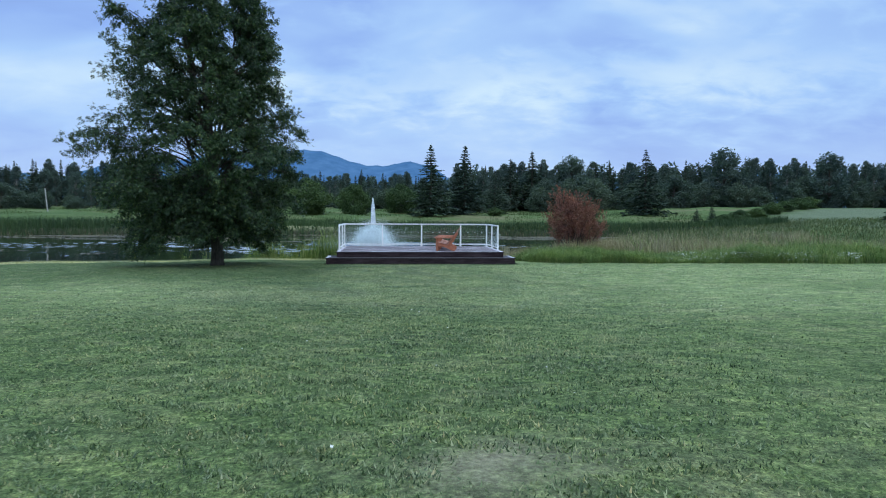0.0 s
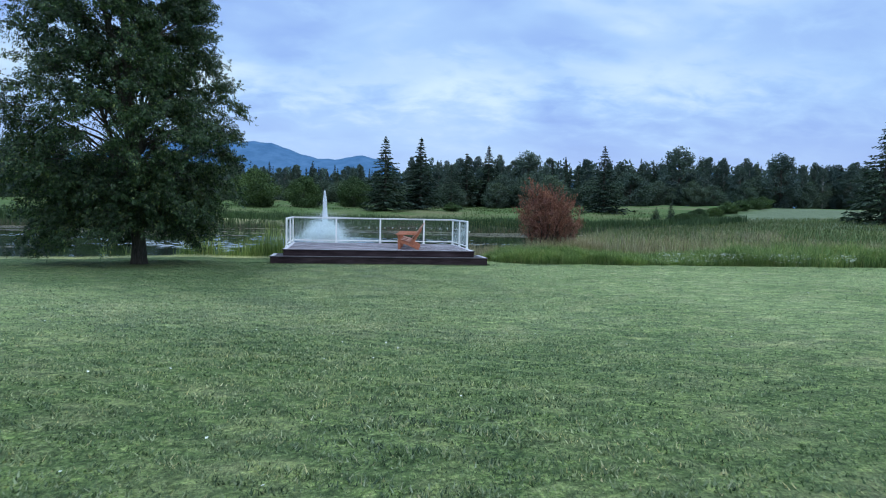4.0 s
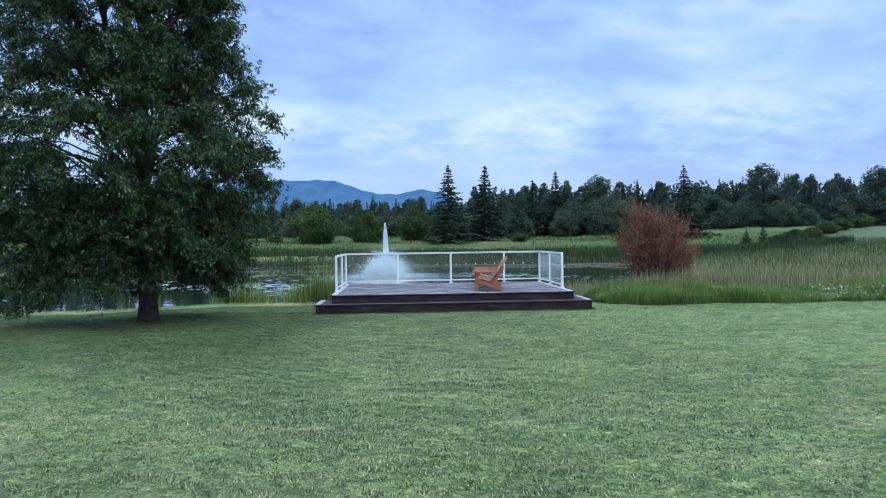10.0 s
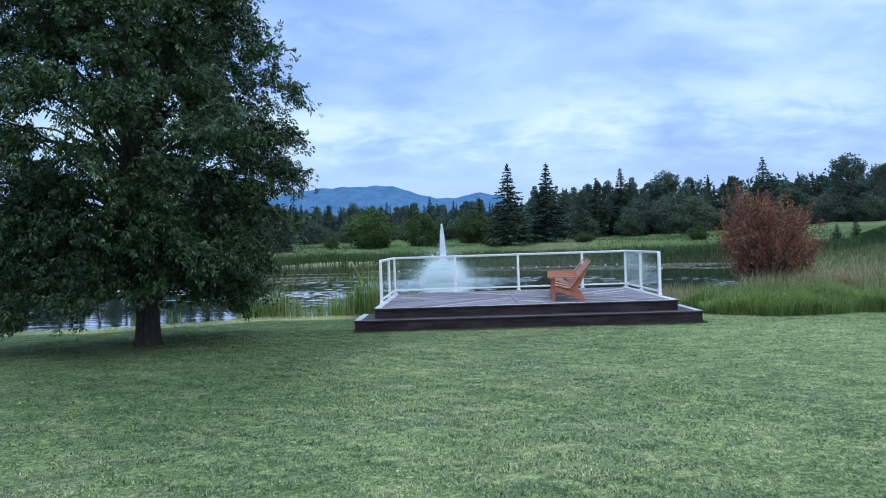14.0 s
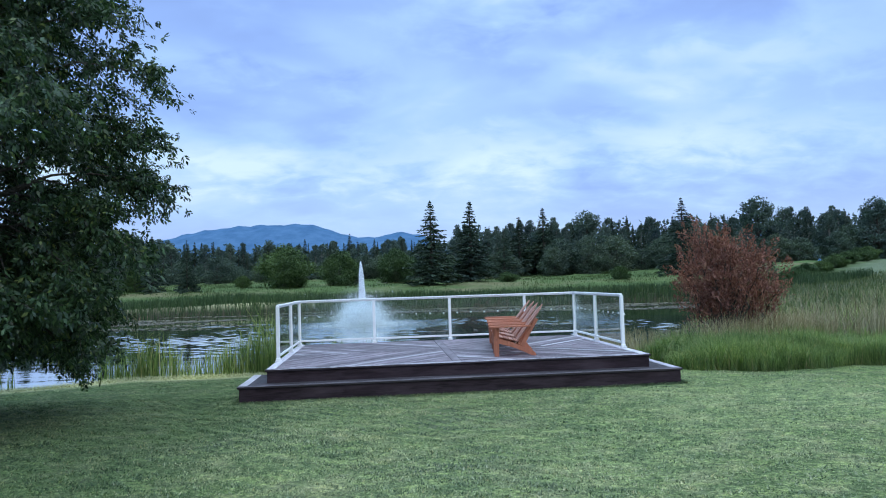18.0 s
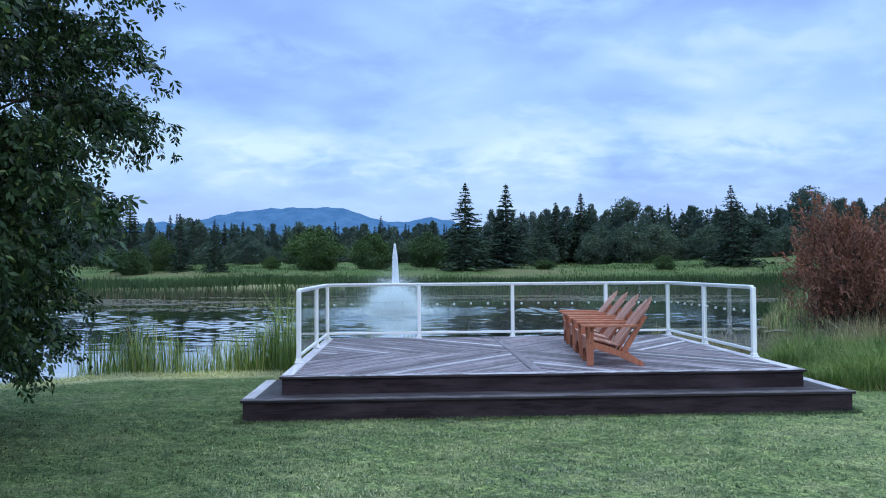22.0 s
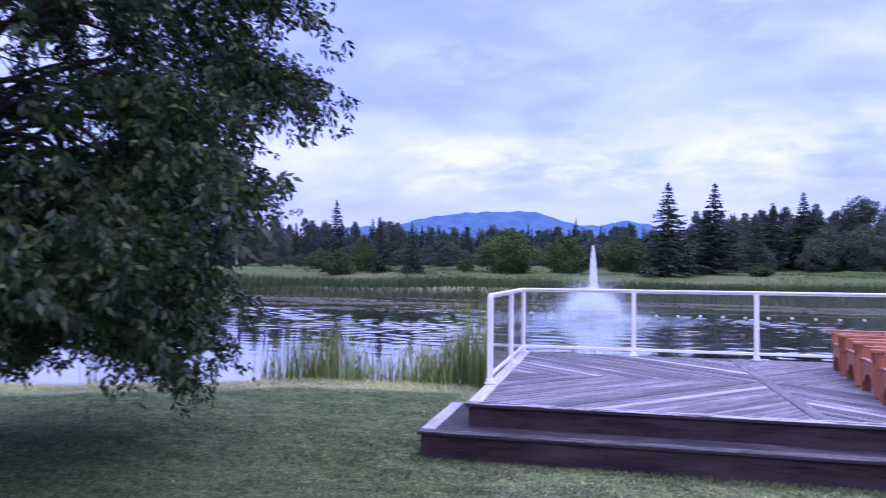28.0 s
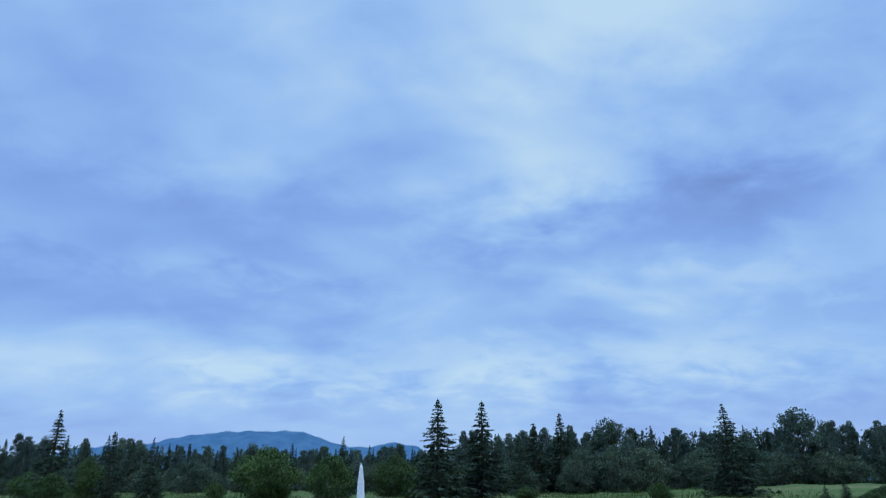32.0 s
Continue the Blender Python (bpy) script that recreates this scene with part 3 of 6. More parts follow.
def leaves(g, c, u, w):
    """Pointed leaves with a folded middle: centres c, half lengths u, half widths w."""
    n = len(c)
    v = np.stack([c - u, c + w - u * 0.15, c + u, c - w - u * 0.15], 1)
    g.add(v.reshape(-1, 3), np.arange(n * 4).reshape(n, 4))


def blades(g, foot, height, width, lean, joints=2):
    """Grass and reed blades: feet (n, 3), tapering and bending over."""
    n = len(foot)
    a = rng.uniform(0, 2 * np.pi, n)
    out = np.stack([np.cos(a), np.sin(a), np.zeros(n)], 1)
    b = a + rng.uniform(-1.2, 1.2, n) + np.pi / 2
    side = np.stack([np.cos(b), np.sin(b), np.zeros(n)], 1)
    h, w, l = (np.broadcast_to(np.asarray(x, float), n)[:, None] for x in (height, width, lean))
    if joints == 1:
        v = np.stack([foot - side * w / 2, foot + side * w / 2, foot + out * l * h + [0, 0, 1] * h], 1)
        g.add(v.reshape(-1, 3), np.arange(n * 3).reshape(n, 3))
        return
    m = foot + out * l * h * 0.3 + np.array([0, 0, 0.6]) * h
    top = foot + out * l * h + np.array([0, 0, 1.0]) * h * (1 - 0.35 * l)
    v = np.stack([foot - side * w / 2, foot + side * w / 2, m + side * w * 0.42, m - side * w * 0.42, top], 1)
    base = np.arange(n)[:, None] * 5
    off = g.n
    g.add(v.reshape(-1, 3), base + np.array([[0, 1, 2, 3]]))
    g.t.append(base + np.array([[3, 2, 4]]) + off)


# ---------------------------------------------------------------- lie of the land
WATER_Z = -0.61
DECK_L, DECK_R, DECK_F, DECK_B = -3.61, 3.23, 27.12, 31.95
STEP_L, STEP_R, STEP_F, STEP_Z, DECK_Z = -4.014, 3.65, 26.76, 0.223, 0.446


def smooth_step(x, a, b):
    k = np.clip((np.asarray(x, float) - a) / (b - a), 0, 1)
    return k * k * (3 - 2 * k)


def pond_depth(x, y):
    """Metres inside the pond's edge, below zero on land."""
    near = np.interp(x, [-80, -30, -20, -16, -12, -9, -7, -4.5, -3, 3, 5, 9, 14], [27.5, 28.7, 29.5, 30.1, 30.9, 31.9, 32.7, 33.2, 31.6, 31.6, 32.6, 34.5, 36]) + 0.4 * np.sin(x * 0.8)
    right = np.interp(y, [30, 36, 48, 60, 78, 90], [8.0, 9.5, 14, 21, 40, 44]) + 0.7 * np.sin(y * 0.5)
    far = np.interp(x, [-90, -40, -15, 8, 25, 50], [74, 78, 82, 79, 77, 76]) + 0.8 * np.sin(x * 0.35)
    return np.minimum(np.minimum(y - near, far - y), np.minimum(right - x, x + 85))


def land(x, y):
    lawn = np.interp(y, [-900, -60, -3, 3, 8.5, 11.4, 14, 17, 22, 27, 31, 34], [3.0, 2.2, 0.95, 0.79, 0.58, 0.40, 0.30, 0.15, 0.01, -0.06, -0.16, -0.25])
    back = np.interp(y, [34, 70, 80, 90, 99, 145, 220, 600, 1500, 4500], [-0.2, 0.1, 0.1, 0.75, 1.6, 3.0, 4.5, 9, 14, 14])
    z = np.where(y < 34, lawn, back)
    rise = smooth_step(x, 18, 60) * smooth_step(y, 30, 75) * 1.2 * (1 - smooth_step(y, 110, 160))
    dips = 0.03 * np.sin(x * 0.7 + 1) * np.sin(y * 0.45) + 0.02 * np.sin(x * 1.9) * np.sin(y * 1.3 + 2)
    knoll = 0.14 * np.exp(-((x + 8.0) / 4.0) ** 2 - ((y - 24.0) / 4.5) ** 2)
    z = z + rise + knoll + dips * (1 + 3 * smooth_step(y, 60, 120))
    # levelled ground along the foot of the steps
    level = smooth_step(y, 23.0, 26.2) * (1 - smooth_step(y, 28.4, 30.5)) * smooth_step(x, -6.4, -4.4) * (1 - smooth_step(x, 4.0, 6.0))
    return z * (1 - level) + (-0.045 + 0.006 * np.sin(x * 1.7)) * level


def ground_z(x, y):
    x, y = np.asarray(x, float), np.asarray(y, float)
    d = pond_depth(x, y)
    return land(x, y) * (1 - smooth_step(d, -1.6, 1.0)) + (-1.5) * smooth_step(d, -1.6, 1.0)


def steps_out(fine, reach, step, last):
    out, x, s = [0.0], 0.0, step
    while x < last:
        if x > reach:
            s *= fine
        x += s
        out.append(x)
    return np.array(out)


def build_ground():
    p = steps_out(1.13, 24, 0.5, 4200)
    xs = np.concatenate([-p[:0:-1], p]) - 1.0
    ahead = steps_out(1.10, 90, 0.5, 4300)
    behind = steps_out(1.25, 6, 0.6, 900)
    ys = np.concatenate([-behind[:0:-1], ahead])
    X, Y = np.meshgrid(xs, ys)
    Z = ground_z(X, Y)
    g = Geo()
    nx, ny = len(xs), len(ys)
    i, j = np.meshgrid(np.arange(ny - 1), np.arange(nx - 1), indexing="ij")
    g.add(np.stack([X, Y, Z], -1).reshape(-1, 3), np.stack([i * nx + j, i * nx + j + 1, (i + 1) * nx + j + 1, (i + 1) * nx + j], -1).reshape(-1, 4))
    me = g.mesh("ground", M_GROUND, True)
    d = pond_depth(X, Y)
    zones = {
        "mud": smooth_step(d, -0.9, -0.2) + 0.85 * ((Y > 33) & (Y < 84)) * (1 - smooth_step(Y, 80, 86)) * smooth_step(d, -14, -6),
        "straw": np.where((X < -3.4) & (X > -30), np.exp(-((d + 1.55) / 0.72) ** 6), 0.0),
        "field": smooth_step(Y, 31, 36),
        "hay": smooth_step(X - 40 - 1.135 * (Y - 82), 1, 3) * smooth_step(X, 44, 48) * smooth_step(Y, 58, 66) * (1 - smooth_step(Y, 108, 116)),
        "dry": smooth_step(Y + 0.25 * X, 6, 13) * (1 - 0.5 * smooth_step(Y, 24, 27)) * (1 - 0.95 * smooth_step(-X, 2.2, 4.6) * smooth_step(Y, 15, 21)),
        # side towards the tree and pond: lusher, and tinted for the tree's shade
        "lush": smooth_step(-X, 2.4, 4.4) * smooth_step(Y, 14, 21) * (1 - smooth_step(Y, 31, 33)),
        "bare": 0.9 * np.exp(-(((X + 0.95) / 0.42) ** 2 + ((Y - 2.35) / 0.33) ** 2)),
    }
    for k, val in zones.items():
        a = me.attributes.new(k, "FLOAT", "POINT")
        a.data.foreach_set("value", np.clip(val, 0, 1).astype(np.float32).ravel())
    return tagged(new("ground", me), "mown green lawn sloping down to a marshy pond edge and fields", "ground", kind="structure")


build_ground()


def build_pond():
    """The pond's surface: fine steps near the deck, low ripples in the mesh itself."""
    xs = np.concatenate([np.linspace(-90, -40, 12), np.linspace(-38, 16, 330), np.linspace(19, 46, 9)])
    ys = np.concatenate([np.arange(26, 66, 0.118), np.linspace(66.4, 89, 50)])
    X, Y = np.meshgrid(xs, ys)
    pick = random.Random(3)
    Z = np.zeros_like(X)
    for k in range(30):
        length = pick.uniform(0.45, 1.15)
        a = pick.gauss(0, 0.62)
        Z += 0.0088 * length / (2 * np.pi) * np.sin(2 * np.pi / length * (X * math.sin(a) + Y * math.cos(a)) + pick.uniform(0, 6.3))
    calm = 0.35 + 0.85 * smooth_step(np.sin(X * 0.21 + 0.7) * np.sin(Y * 0.34 + 1) + 0.6 * np.sin(X * 0.5 + Y * 0.42) + 0.4 * np.sin(Y * 0.9 - X * 0.2), -0.7, 0.9)
    calm *= 0.10 + 0.90 * smooth_step(Y, 37, 52)
    r = np.hypot(X + 2.85, Y - 57.6)
    calm = calm * (1 + 0.9 * np.exp(-(r / 15) ** 2))
    Z = Z * calm + 0.010 * np.sin(2 * np.pi * r / 1.5) * np.exp(-np.maximum(r - 4, 0) / 9) * (0.2 + 0.8 * smooth_step(Y, 38, 47))
    Z *= smooth_step(X, -40, -34) * (1 - smooth_step(X, 12, 16)) * (1 - smooth_step(Y, 60, 66))
    g = Geo()
    nx, ny = len(xs), len(ys)
    i, j = np.meshgrid(np.arange(ny - 1), np.arange(nx - 1), indexing="ij")
    g.add(np.stack([X, Y, Z + WATER_Z], -1).reshape(-1, 3), np.stack([i * nx + j, i * nx + j + 1, (i + 1) * nx + j + 1, (i + 1) * nx + j], -1).reshape(-1, 4))
    return tagged(new("water", g.mesh("water", M_WATER, True)), "dark rippled pond water mirroring the cloudy sky", "pond", kind="structure")


build_pond()


def build_hills():
    """Wooded ridges far behind the fields."""
    xs = np.linspace(-2600, 3000, 260)
    def crest(x):
        s = x / 2720.0
        ridge = np.interp(s, [-0.46, -0.42, -0.394, -0.35, -0.33, -0.304, -0.26, -0.2126, -0.16, -0.107, -0.075, -0.047, -0.013, 0.0, 0.023, 0.045, 0.063, 0.10], [120, 160, 184, 188, 182, 196, 222, 239, 243, 244, 222, 194, 182, 190, 205, 197, 184, 110])
        low = 130 + 50 * np.exp(-((s - 0.56) / 0.09) ** 2) + 30 * np.exp(-((s + 0.7) / 0.2) ** 2)
        h = np.maximum(ridge, low)
        return h + 2.2 * np.sin(x * 0.09) + 1.6 * np.sin(x * 0.23 + 1) + 1.2 * np.sin(x * 0.61)
    g = Geo()
    rows = []
    for f, k in ((0.0, -12), (0.35, 0.38), (0.7, 0.78), (1.0, 1.0), (1.4, 0.5), (1.8, -5)):
        top = crest(xs)
        z = top * k if k > 0 else np.full_like(xs, k)
        rows.append(np.stack([xs, 2300 + 420 * f + 0 * xs, z], 1))
    n = len(xs)
    i, j = np.meshgrid(np.arange(5), np.arange(n - 1), indexing="ij")
    g.add(np.concatenate(rows), np.stack([i * n + j, i * n + j + 1, (i + 1) * n + j + 1, (i + 1) * n + j], -1).reshape(-1, 4))
    return tagged(new("backdrop_hills", g.mesh("hills", M_HILL, True)), "forested hills on the far horizon, blue haze in their colour", "hill", kind="structure")


build_hills()

# ---------------------------------------------------------------- the deck and its glass rail
DIV_X, SEAM_Y = -0.27, 29.44
FRAME_L, FRAME_R, FRAME_F, FRAME_B = DECK_L + 0.15, DECK_R - 0.15, DECK_F + 0.15, DECK_B - 0.02


def clip_poly(poly, nx, ny, c):
    """Keeps the side of a polygon where nx*x + ny*y <= c."""
    out = []
    for (ax, ay), (bx, by) in zip(poly, poly[1:] + poly[:1]):
        da, db = nx * ax + ny * ay - c, nx * bx + ny * by - c
        if da <= 0:
            out.append((ax, ay))
        if da * db < 0:
            k = da / (da - db)
            out.append((ax + k * (bx - ax), ay + k * (by - ay)))
    return out


def build_deck():
    deck = thing("deck", pose((DECK_L + DECK_R) / 2, (DECK_F + DECK_B) / 2, 0), "low wooden deck with weathered purple-brown boards laid diagonally", "deck")
    ox, oy = deck.location.x, deck.location.y

    def plank(name, mat, x0, x1, y0, y1, top, thick, label="", along="x", bevel=0.006):
        sx, sy = x1 - x0, y1 - y0
        if along == "x":
            bm = box_bm(sy, sx, thick, bevel)
            at = pose((x0 + x1) / 2 - ox, (y0 + y1) / 2 - oy, top - thick / 2, 0, 0, -90)
        else:
            bm = box_bm(sx, sy, thick, bevel)
            at = pose((x0 + x1) / 2 - ox, (y0 + y1) / 2 - oy, top - thick / 2)
        return part(name, bm, mat, deck, label, at)

    # upper platform: fascias, borders, centre divider
    plank("fascia", M_FASCIA, DECK_L + 0.03, DECK_R - 0.03, DECK_F + 0.03, DECK_F + 0.07, DECK_Z - 0.035, 0.20, "dark stained riser board")
    for x in (DECK_L + 0.03, DECK_R - 0.07):
        plank("side_fascia", M_FASCIA, x, x + 0.04, DECK_F + 0.072, DECK_B, DECK_Z - 0.035, 0.62, "dark stained side board", "y")
    plank("back_fascia", M_FASCIA, DECK_L + 0.072, DECK_R - 0.072, DECK_B - 0.045, DECK_B - 0.005, DECK_Z - 0.035, 0.5, "dark stained back board")
    plank("nosing", M_LIP, DECK_L, DECK_R, DECK_F, DECK_F + 0.145, DECK_Z + 0.002, 0.036, "worn pale front edge board")
    plank("border_board", M_PALE_DECK, DECK_L, DECK_L + 0.145, DECK_F + 0.149, DECK_B, DECK_Z + 0.002, 0.036, "bleached edge board", "y")
    plank("border_board", M_PALE_DECK, DECK_R - 0.145, DECK_R, DECK_F + 0.149, DECK_B, DECK_Z + 0.002, 0.036, "bleached edge board", "y")
    plank("divider_board", M_DECK, DIV_X - 0.075, DIV_X + 0.075, FRAME_F + 0.002, FRAME_B, DECK_Z + 0.003, 0.036, "", "y")
    plank("sub_frame", M_FASCIA, DECK_L + 0.1, DECK_R - 0.1, DECK_F + 0.1, DECK_B - 0.06, DECK_Z - 0.05, 0.12)
    # diagonal boards, radiating in four fields towards the middle
    pale = {("fl", 29.6), ("bl", 27.16), ("bl", 26.28), ("fr", 27.95), ("br", 28.37), ("fr", 30.7), ("br", 27.75), ("fr", 32.4), ("bl", 29.9)}
    fields = {
        "fl": (FRAME_L, DIV_X - 0.08, FRAME_F, SEAM_Y - 0.003, 1), "bl": (FRAME_L, DIV_X - 0.08, SEAM_Y + 0.003, FRAME_B, -1),
        "fr": (DIV_X + 0.08, FRAME_R, FRAME_F, SEAM_Y - 0.003, -1), "br": (DIV_X + 0.08, FRAME_R, SEAM_Y + 0.003, FRAME_B, 1)}
    pitch = 0.103 * math.sqrt(2)
    for key, (x0, x1, y0, y1, s) in fields.items():
        # boards follow y - s * x = c
        cs = [y - s * x for x in (x0, x1) for y in (y0, y1)]
        c = min(cs) - pitch * 0.3
        while c < max(cs):
            poly = [(x0, y0), (x1, y0), (x1, y1), (x0, y1)]
            poly = clip_poly(poly, s, -1, -(c + 0.011))
            poly = clip_poly(poly, -s, 1, c + pitch - 0.011) if len(poly) > 2 else poly
            if len(poly) > 2:
                area = 0.5 * abs(sum(a[0] * b[1] - b[0] * a[1] for a, b in zip(poly, poly[1:] + poly[:1])))
                if area > 0.004:
                    cx, cy = sum(p[0] for p in poly) / len(poly), sum(p[1] for p in poly) / len(poly)
                    turn = -45.0 * s
                    ca, sa = math.cos(radians(-turn)), math.sin(radians(-turn))
                    loc = [((x - cx) * ca - (y - cy) * sa, (x - cx) * sa + (y - cy) * ca) for x, y in poly]
                    light = any(k == key and c <= v < c + pitch for k, v in pale)
                    part("board", outline_bm(loc, 0.03, 0.009), M_PALE_DECK if light else M_DECK, deck, "bleached pale board" if light else "",
                         pose(cx - ox, cy - oy, DECK_Z + random.uniform(-0.004, 0.002), 0, 0, turn))
            c += pitch
    # lower step, wrapping both front corners
    y_end = 28.33
    plank("step_riser", M_FASCIA, STEP_L + 0.03, STEP_R - 0.03, STEP_F + 0.03, STEP_F + 0.07, STEP_Z - 0.035, 0.30, "dark stained lower riser board")
    for x in (STEP_L + 0.03, STEP_R - 0.07):
        plank("step_side", M_FASCIA, x, x + 0.04, STEP_F + 0.072, y_end, STEP_Z - 0.035, 0.34, "dark stained step side", "y")
    plank("step_edge", M_NOSE, STEP_L, STEP_R, STEP_F, STEP_F + 0.14, STEP_Z, 0.036, "worn step nosing with pale scuffs")
    cut = 1.35
    plank("tread_board", M_TREAD, STEP_L + 0.145, cut, STEP_F + 0.146, DECK_F + 0.02, STEP_Z, 0.036)
    plank("tread_board", M_TREAD, cut + 0.006, STEP_R - 0.145, STEP_F + 0.146, DECK_F + 0.02, STEP_Z - 0.002, 0.036)
    for a, b, c, d in ((STEP_L, STEP_L + 0.14, STEP_L + 0.146, DECK_L + 0.02), (STEP_R - 0.14, STEP_R, DECK_R - 0.02, STEP_R - 0.146)):
        plank("step_edge", M_PALE_DECK, a, b, STEP_F + 0.146, y_end, STEP_Z, 0.036, "bleached step edge board", "y")
        plank("tread_board", M_TREAD, c, d, DECK_F + 0.026, y_end, STEP_Z - 0.001, 0.036, "", "y")
    # posts that carry the platform over the bank
    for x in (-3.2, -1.2, 0.9, 2.9):
        plank("support_post", M_FASCIA, x - 0.07, x + 0.07, DECK_B - 0.22, DECK_B - 0.08, DECK_Z - 0.18, 1.9, "", "y")
    return deck


build_deck()

RAIL_H, RAIL_F, RAIL_B = 1.07, 28.38, 31.80
RAIL_L, RAIL_R = -3.565, 3.165


def build_rail():
    rail = thing("glass_railing", pose(-0.2, 30.1, DECK_Z), "white metal railing with clear glass panels round the deck", "railing")
    ox, oy = -0.2, 30.1
    left = [(RAIL_L, RAIL_F), (RAIL_L, 30.24), (RAIL_L, RAIL_B)]
    back = [(RAIL_L, RAIL_B), (-1.785, RAIL_B), (0.055, RAIL_B), (1.913, RAIL_B), (RAIL_R, RAIL_B)]
    right = [(RAIL_R, RAIL_B), (RAIL_R, 30.1), (RAIL_R, RAIL_F)]
    for x, y in left[:2] + back + right[1:]:
        w = 0.064
        post = part("post", box_bm(w, w, RAIL_H - 0.03, 0.005, True), M_WHITE, rail, "", pose(x - ox, y - oy, 0.006))
        bm = box_bm(0.12, 0.10, 0.016, 0.004, True)
        foot = part("base_plate", bm, M_WHITE, post)
        bm = box_bm(0.084, 0.084, 0.05, 0.01, True)
        part("collar", bm, M_WHITE, post, "", pose(0, 0, 0.012))
    for line in (left, back, right):
        (ax, ay), (bx, by) = line[0], line[-1]
        turn = math.degrees(math.atan2(by - ay, bx - ax))
        ln = math.hypot(bx - ax, by - ay)
        cx, cy = (ax + bx) / 2 - ox, (ay + by) / 2 - oy
        bm = box_bm(ln + (0.07 if line is back else -0.066), 0.07, 0.036, 0.008)
        part("top_rail", bm, M_WHITE, rail, "", pose(cx, cy, RAIL_H - 0.014, 0, 0, turn))
        for (px, py), (qx, qy) in zip(line, line[1:]):
            s = math.hypot(qx - px, qy - py) - 0.068
            mx, my = (px + qx) / 2 - ox, (py + qy) / 2 - oy
            part("bottom_rail", box_bm(s, 0.038, 0.045, 0.005), M_WHITE, rail, "", pose(mx, my, 0.105, 0, 0, turn))
            part("upper_channel", box_bm(s, 0.03, 0.022, 0.003), M_WHITE, rail, "", pose(mx, my, RAIL_H - 0.045, 0, 0, turn))
            pane = part("glass_panel", box_bm(s - 0.004, 0.006, RAIL_H - 0.19), M_GLASS, rail, "clear glass panel with water marks", pose(mx, my, 0.13 + (RAIL_H - 0.19) / 2, 0, 0, turn))
            pane.visible_shadow = False
    return rail


build_rail()


def build_string_lights():
    """Small round lamps on a thin cable, strung just outside the glass."""
    y, x1 = RAIL_B + 0.12, RAIL_R + 0.12
    z0 = 0.655
    lights = thing("string_lights", pose(-0.2, y, DECK_Z), "string of small frosted garden lights outside the glass", "lights")
    runs = [((-3.45, y), (x1, y)), ((x1, y), (x1, RAIL_F + 0.2))]
    bm = bmesh.new()
    bmesh.ops.create_uvsphere(bm, u_segments=8, v_segments=6, radius=0.025)
    bulb = bpy.data.meshes.new("bulb")
    bm.to_mesh(bulb)
    bm.free()
    bulb.materials.append(M_BULB)
    bulb.shade_smooth()
    cap = Geo()
    tube(cap, [(0, 0, 0.018), (0, 0, 0.05)], [0.010, 0.008], 6)
    cap = cap.mesh("socket", M_CABLE)
    for (ax, ay), (bx, by) in runs:
        ln = math.hypot(bx - ax, by - ay)
        n = int(ln / 0.327)
        pts = []
        for i in range(n + 1):
            k = i / n
            x, yy = ax + (bx - ax) * k + 0.2, ay + (by - ay) * k - y
            z = z0 + 0.006 * math.sin(i * 1.7)
            pts.append((x, yy, z + 0.05))
            pts.append((x + (bx - ax) / n * 0.5, yy + (by - ay) / n * 0.5, z + 0.043))
            b = child("bulb", bulb, lights, "", pose(x, yy, z))
            child("socket", cap, b)
        g = Geo()
        tube(g, pts[:-1], [0.002] * (len(pts) - 1), 4)
        child("cable", g.mesh("cable", M_POLE), lights)
    # stakes that hold the cable up
    for x in (-3.45, -1.2, 1.0, 3.2):
        g = Geo()
        tube(g, [(x + 0.2, 0.012, -1.5), (x + 0.2, 0.012, z0 + 0.06)], [0.006, 0.005], 5)
        child("stake", g.mesh("stake", M_CABLE), lights)


build_string_lights()

# ---------------------------------------------------------------- slatted garden chairs


